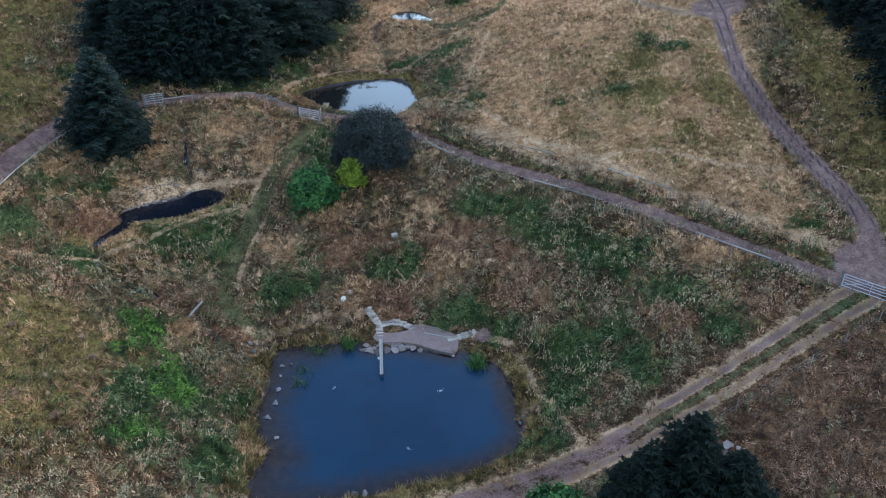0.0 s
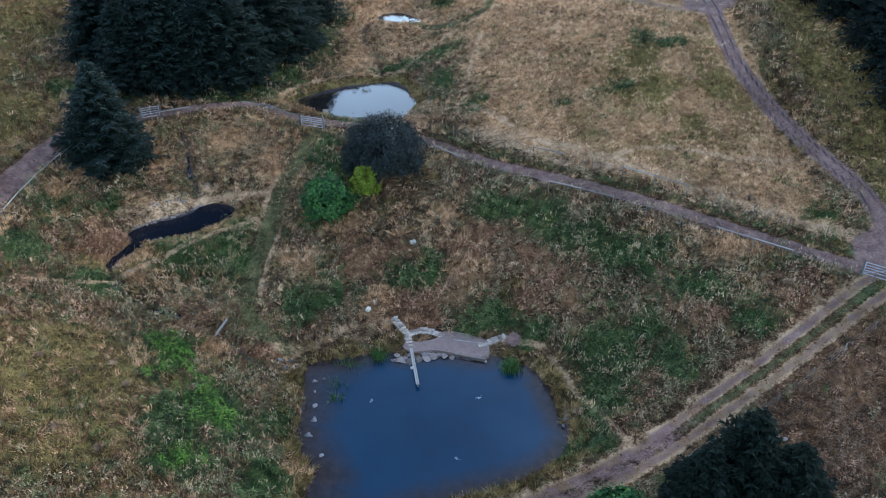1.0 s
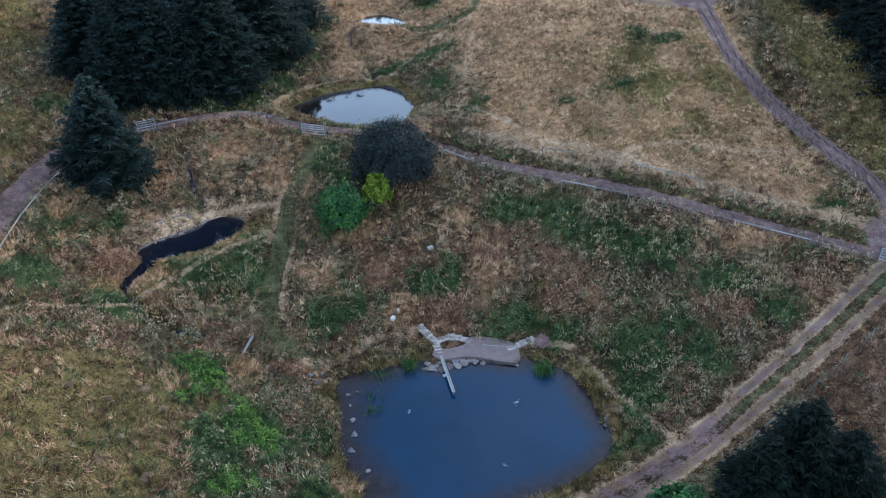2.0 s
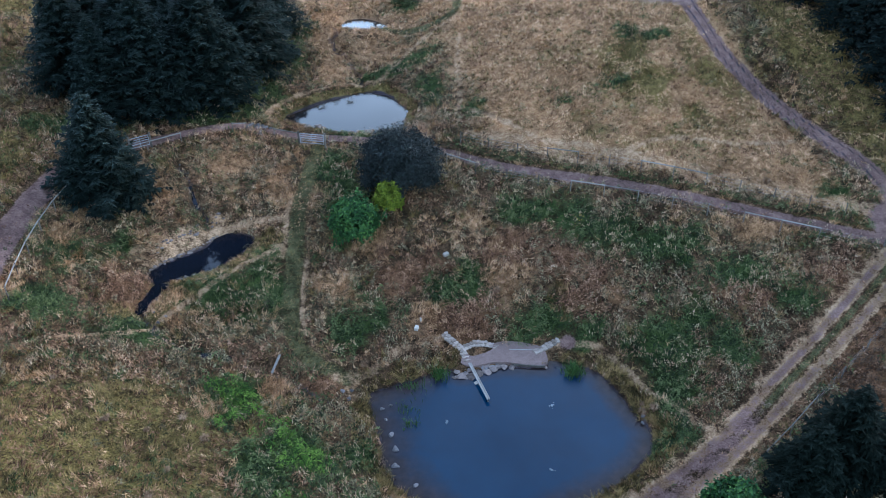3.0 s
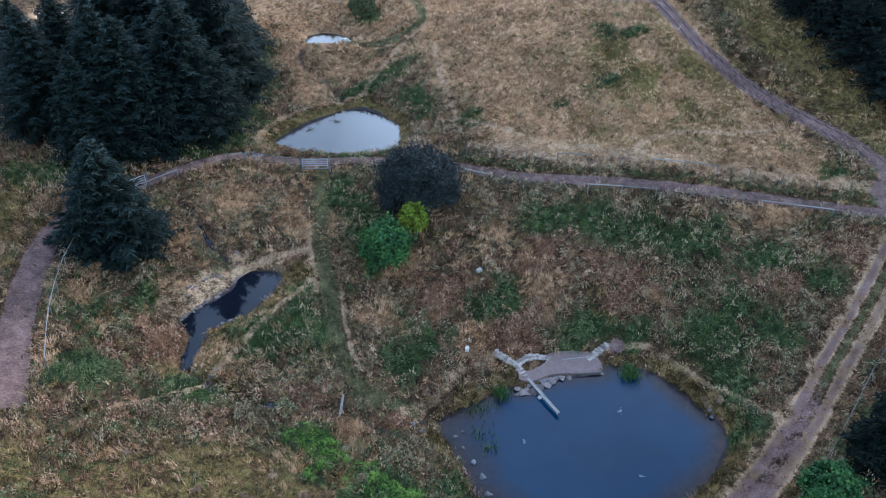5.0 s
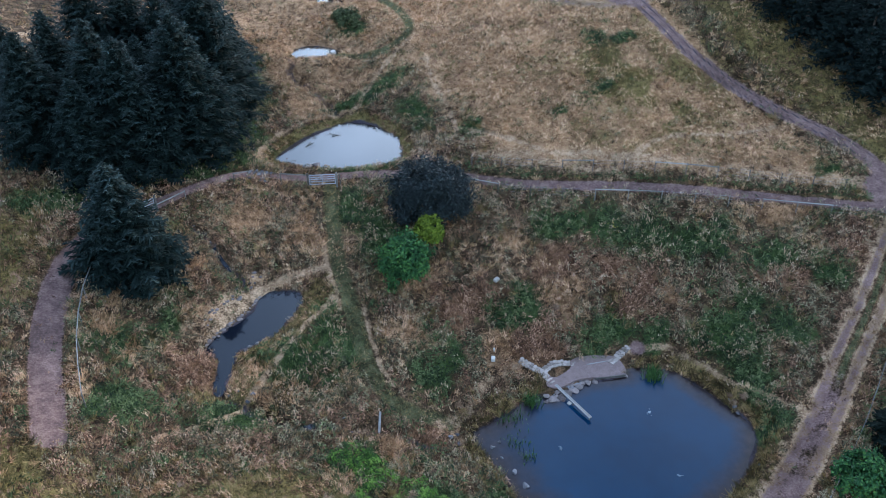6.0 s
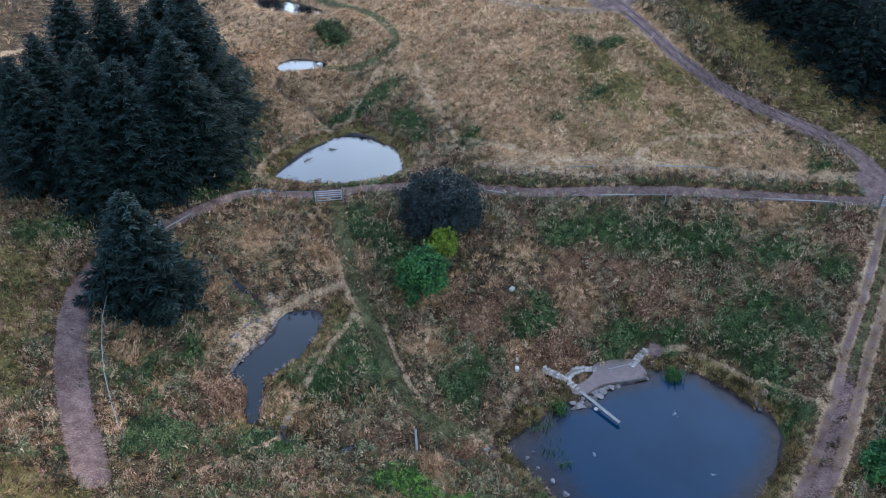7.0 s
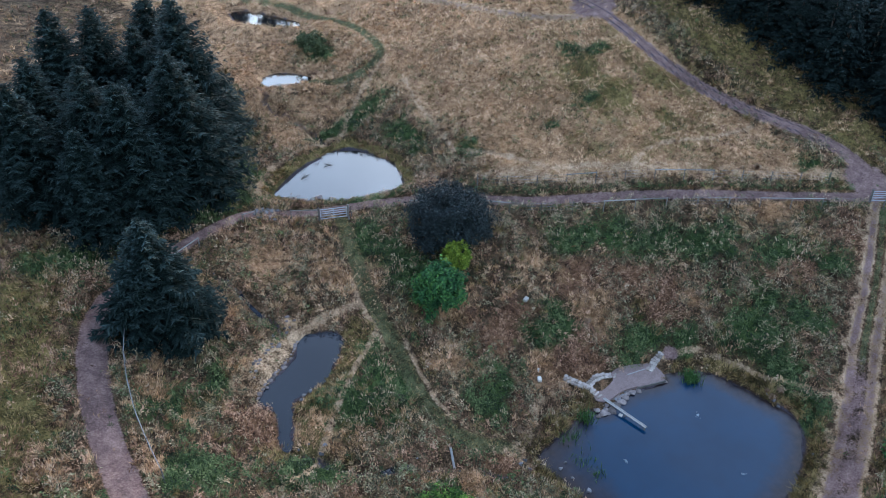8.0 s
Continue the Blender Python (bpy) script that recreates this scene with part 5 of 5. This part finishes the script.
def plank_jetty():
    j = thing("plank_jetty", (-2.75, 44.1, 0.42), "narrow weathered plank reaching out over the pond", "jetty")
    tip = Vector((0.4, -4.0, -0.1))
    ang = math.degrees(math.atan2(tip.y, tip.x))
    for k in (-1, 1):
        bm = bmesh.new()
        box(bm, (tip.length, 0.125, 0.06), tip / 2 + Vector((0.067 * k, 0, 0)), (0, 1.4, ang), 0.012)
        part("board", bm, M_WOOD, j)
    for f in (0.52, 0.97):
        bm = bmesh.new()
        rod(bm, tip * f + Vector((0, 0, -1.4)), tip * f + Vector((0, 0, -0.04)), 0.06, 0.055, 8)
        part("post", bm, M_POST, j)
    bm = bmesh.new()
    box(bm, (0.34, 0.30, 0.2), tip * 0.45 + Vector((-0.12, 0.0, -0.42)), (0, 0, 20), 0.04)
    part("float", bm, M_WHITE, j, "small white float under the plank")


plank_jetty()


def aerator(x, y):
    """A low bubbling patch: small lumps of broken water."""
    rng = np.random.default_rng(int(abs(x) * 31 + y))
    a = thing("pond_aerator", (x, y, 0.0), "white bubbling aerator patch on the pond", "aerator", "pond aerators")
    bm = bmesh.new()
    for _ in range(14):
        r, t = abs(rng.normal(0, 0.11)), rng.random() * 6.28
        s = 0.02 + 0.035 * rng.random()
        m = Matrix.Translation((r * math.cos(t), r * math.sin(t) * 1.4, 0.0)) @ Matrix.Diagonal((s * 1.5, s * 1.2, s * 0.7, 1))
        bmesh.ops.create_icosphere(bm, subdivisions=1, radius=1.0, matrix=m)
    part("froth", bm, M_FOAM, a)


for x, y in ((0.05, 33.15), (-5.7, 38.95), (2.05, 38.85)):
    aerator(x, y)


# ---- gates and fences ----
def field_gate(x, y, turn, width, height, label):
    g = thing("field_gate", (x, y, gz(x, y, False)), label, "gate", "steel field gates", turn)
    bm = bmesh.new()
    for u in (0.06, width - 0.06):
        rod(bm, (u, 0, 0.14), (u, 0, height), 0.032, sides=8)
    rod(bm, (0.06, 0, height), (width - 0.06, 0, height), 0.036, sides=8)
    leaf = part("gate_leaf", bm, M_STEEL, g)
    for k in range(4):
        bm = bmesh.new()
        z = 0.18 + (height - 0.2) * (k / 4) ** 0.85
        rod(bm, (0.06, 0, z), (width - 0.06, 0, z), 0.032, sides=8)
        part("rail", bm, M_STEEL, leaf)
    bm = bmesh.new()
    rod(bm, (width / 2, 0, 0.14), (width / 2, 0, height), 0.026, sides=8)
    part("stile", bm, M_STEEL, leaf)
    bm = bmesh.new()
    rod(bm, (0.08, 0.03, 0.2), (width / 2, 0.03, height - 0.03), 0.02)
    part("brace", bm, M_STEEL, leaf)
    for u in (-0.08, width + 0.08):
        bm = bmesh.new()
        box(bm, (0.15, 0.15, height + 0.75), (u, 0, (height + 0.15) / 2 - 0.22), bevel=0.015)
        part("gatepost", bm, M_POST, g)


def turn_of(p, q):
    return math.degrees(math.atan2(q[1] - p[1], q[0] - p[0]))


field_gate(-27.6, 68.6, turn_of((-27.6, 68.6), (-26.1, 69.2)), 1.7, 1.1, "short galvanised gate beside the dam track")
field_gate(-12.8, 69.5, turn_of((-12.8, 69.5), (-10.6, 68.55)), 2.4, 1.1, "galvanised gate where the mown path meets the track")
field_gate(30.9, 43.5, turn_of((30.9, 43.5), (33.9, 41.2)), 3.9, 1.15, "wide galvanised gate at the track junction")


def fence(line, gap, rails, label, height=1.1, wire=True):
    """Posts with wires, and rails over the stretches given as (from, to) in metres."""
    line = np.array(line, float)
    length = np.concatenate([[0], np.cumsum(np.linalg.norm(np.diff(line, axis=0), axis=1))])
    n = max(1, int(round(length[-1] / gap)))
    at = [(float(np.interp(length[-1] * i / n, length, line[:, 0])), float(np.interp(length[-1] * i / n, length, line[:, 1]))) for i in range(n + 1)]
    base = Vector((*at[0], gz(*at[0], False)))
    f = thing("post_fence", base, label, "fence", "meadow fences")
    feet = [Vector((x, y, gz(x, y, False))) - base for x, y in at]
    for p in feet:
        bm = bmesh.new()
        rod(bm, p + Vector((0, 0, -0.4)), p + Vector((0.02, 0.01, height + 0.08)), 0.045, 0.04, 7)
        part("post", bm, M_POST, f)
    for i, (p, q) in enumerate(zip(feet[:-1], feet[1:])):
        s = length[-1] * (i + 0.5) / n
        if any(lo <= s <= hi for lo, hi in rails):
            for z in (height,):
                bm = bmesh.new()
                d = q - p
                box(bm, (d.length + 0.1, 0.045, 0.085), (p + q) / 2 + Vector((0, 0, z)), (0, -math.degrees(math.atan2(d.z, math.hypot(d.x, d.y))), math.degrees(math.atan2(d.y, d.x))))
                part("rail", bm, M_WOOD, f)
        elif wire:
            bm = bmesh.new()
            for z in (height, height * 0.7, height * 0.4):
                rod(bm, p + Vector((0, 0, z)), q + Vector((0, 0, z)), 0.004, sides=3)
            part("wire", bm, M_STEEL, f)


def beside(line, lo, hi, off):
    """A stretch of a line, moved sideways."""
    seg = line[lo:hi]
    d = np.gradient(seg, axis=0)
    d /= np.linalg.norm(d, axis=1, keepdims=True)
    return seg + np.stack([-d[:, 1], d[:, 0]], 1) * off


fence(beside(TRACK_DAM, 60, 90, -1.55), 2.9, [(0, 3), (13, 16), (27, 33)], "post and wire fence below the dam track")
fence(beside(TRACK_DAM, 60, 86, 1.6), 2.9, [(8, 11), (18, 22)], "post and wire fence on the upper side of the dam track")
fence(beside(TRACK_DAM, 52, 60, -1.45), 2.6, [(0, 9)], "low rail fence beside the dam track")
fence(beside(TRACK_DAM, 42, 48, -1.4), 2.4, [(0, 3)], "low rail fence near the middle gate")
fence(beside(TRACK_DAM, 27, 31, -0.95), 2.6, [(0, 6)], "short pale rail beside the track under the spruces", 0.8)
fence(beside(TRACK_DAM, 35, 38, -0.8), 1.8, [(0, 6)], "short pale rail beside the stone culvert", 0.7)
fence(beside(TRACK_DAM, 2, 22, -2.0), 2.6, [(0, 60)], "pale rail fence along the reddish track")
fence(beside(TRACK_GRASS, 3, 30, 2.5), 3.0, [(14, 22)], "post and wire fence below the grass track")


# ---- loose things ----
def beam(p, q, wide, label):
    p, q = Vector(p), Vector(q)
    d = q - p
    bm = bmesh.new()
    box(bm, (d.length, wide, wide * 0.8), (0, 0, 0), bevel=0.02)
    ob = part("timber_beam", bm, M_WOOD)
    ob.matrix_basis = Matrix.Translation((p + q) / 2) @ d.to_track_quat("X", "Z").to_matrix().to_4x4()
    tagged(ob, label, "timber")


beam((-16.66, 45.38, max(2.3, gz(-16.66, 45.38) + 0.25)), (-17.37, 43.98, max(2.05, gz(-17.37, 43.98) + 0.25)), 0.16, "pale sawn timber beam lying across the ditch")


def board_cover(x, y, size, turn, label):
    bm = bmesh.new()
    box(bm, (size[0], size[1], size[2]), (0, 0, size[2] / 2), bevel=0.03)
    box(bm, (size[0] * 0.92, size[1] * 0.92, 0.04), (0, 0, size[2] + 0.02), bevel=0.01)
    ob = part("white_box", bm, M_WHITE)
    ob.matrix_basis = pose(x, y, gz(x, y) - 0.05, 4, -3, turn)
    tagged(ob, label, "box")


board_cover(-2.3, 54.0, (0.5, 0.34, 0.22), 20, "white box half hidden in dry weeds")
board_cover(-6.1, 47.9, (0.42, 0.30, 0.25), 60, "white box beside the landing path")
board_cover(-5.6, 48.6, (0.14, 0.14, 0.35), 10, "small white marker post in the weeds")
board_cover(-17.3, 81.2, (0.25, 0.25, 0.35), 10, "small white marker beside the spruce stand")
board_cover(-1.4, 93.0, (0.6, 0.5, 0.7), 25, "pale grey box at the edge of the little pond")
for i, (x, y, s) in enumerate([(20.2, 31.4, 1.1), (20.8, 31.0, 0.5), (20.0, 30.7, 0.9)]):
    boulder(i, x, y, gz(x, y) + 0.15, s, i * 50, "pale boulder in the weeds beside the dark spruce", "weed boulders")


# Pale grass tussocks, sunk branches and a slab at the upper pond.
def tussock_mesh(seed):
    rng = np.random.default_rng(seed)
    n = 150
    a, r = rng.normal(0.6, 1.3, n), rng.random(n) ** 0.7
    h = 0.35 + 0.35 * rng.random(n)
    foot = np.stack([0.18 * r * np.cos(a), 0.18 * r * np.sin(a), np.full(n, -0.05)], 1)
    side = np.stack([-np.sin(a), np.cos(a), 0 * a], 1) * 0.03
    mid = foot + np.stack([np.cos(a) * r * 0.18, np.sin(a) * r * 0.18, h], 1)
    tip = mid + np.stack([np.cos(a) * r * 0.3, np.sin(a) * r * 0.3, 0.05 - 0.2 * r], 1)
    tri = np.concatenate([np.stack([foot - side, foot + side, mid], 1), np.stack([mid - side, mid + side, tip], 1)])
    ob = triangles("grass_tussock", tri, M_SEED)
    return tagged(ob, "pale bleached grass tussock in the meadow", "grass", "grass tussocks")


TUSSOCKS = [(-23.6, 34.0), (-21.6, 36.7), (-21.6, 31.0), (-24.3, 32.0), (25.6, 43.7), (8.1, 37.1), (7.9, 36.4), (8.7, 36.2), (-13.0, 35.5), (-15.5, 39.3), (-11.8, 33.6), (-17.8, 37.8), (25.4, 52.3), (-20.2, 70.1), (-10.6, 44.9), (-30.4, 41.5), (-27.2, 38.1), (0.9, 49.9), (11.8, 45.6), (10.6, 46.2), (-24.8, 37.2), (-22.9, 38.6), (14.5, 45.0), (-14.4, 33.2)]
made = [tussock_mesh(300 + i) for i in range(3)]
for i, (x, y) in enumerate(TUSSOCKS):
    ob = made[i] if i < 3 else copy_thing(made[i % 3], Matrix())
    k = 0.5 + 0.4 * ((i * 7) % 5) / 5
    ob.matrix_basis = pose(x, y, gz(x, y) + 0.05, 0, 0, i * 61.0)
    ob.scale = (k, k, k)


def dead_branch(x, y, z, turn, label):
    bm = bmesh.new()
    rod(bm, (-0.6, 0, -0.1), (0.5, 0.1, 0.18), 0.05, 0.03)
    for k in range(7):
        f = -0.4 + 0.14 * k
        rod(bm, (f, 0.02, 0.0), (f + 0.25, (0.45 if k % 2 else -0.4), 0.22), 0.022, 0.008, 5)
    ob = part("dead_branch", bm, M_BARK)
    ob.matrix_basis = pose(x, y, z, 0, 0, turn)
    tagged(ob, label, "branch")


dead_branch(-10.0, 77.8, 7.4, 30, "dark dead branch lying in the upper pond")
dead_branch(-6.7, 78.6, 7.38, 140, "dark sunken twigs in the upper pond")
boulder(2, -10.7, 73.5, 7.5, 1.1, 25, "flat pale slab on the shore of the upper pond", "shore boulders")
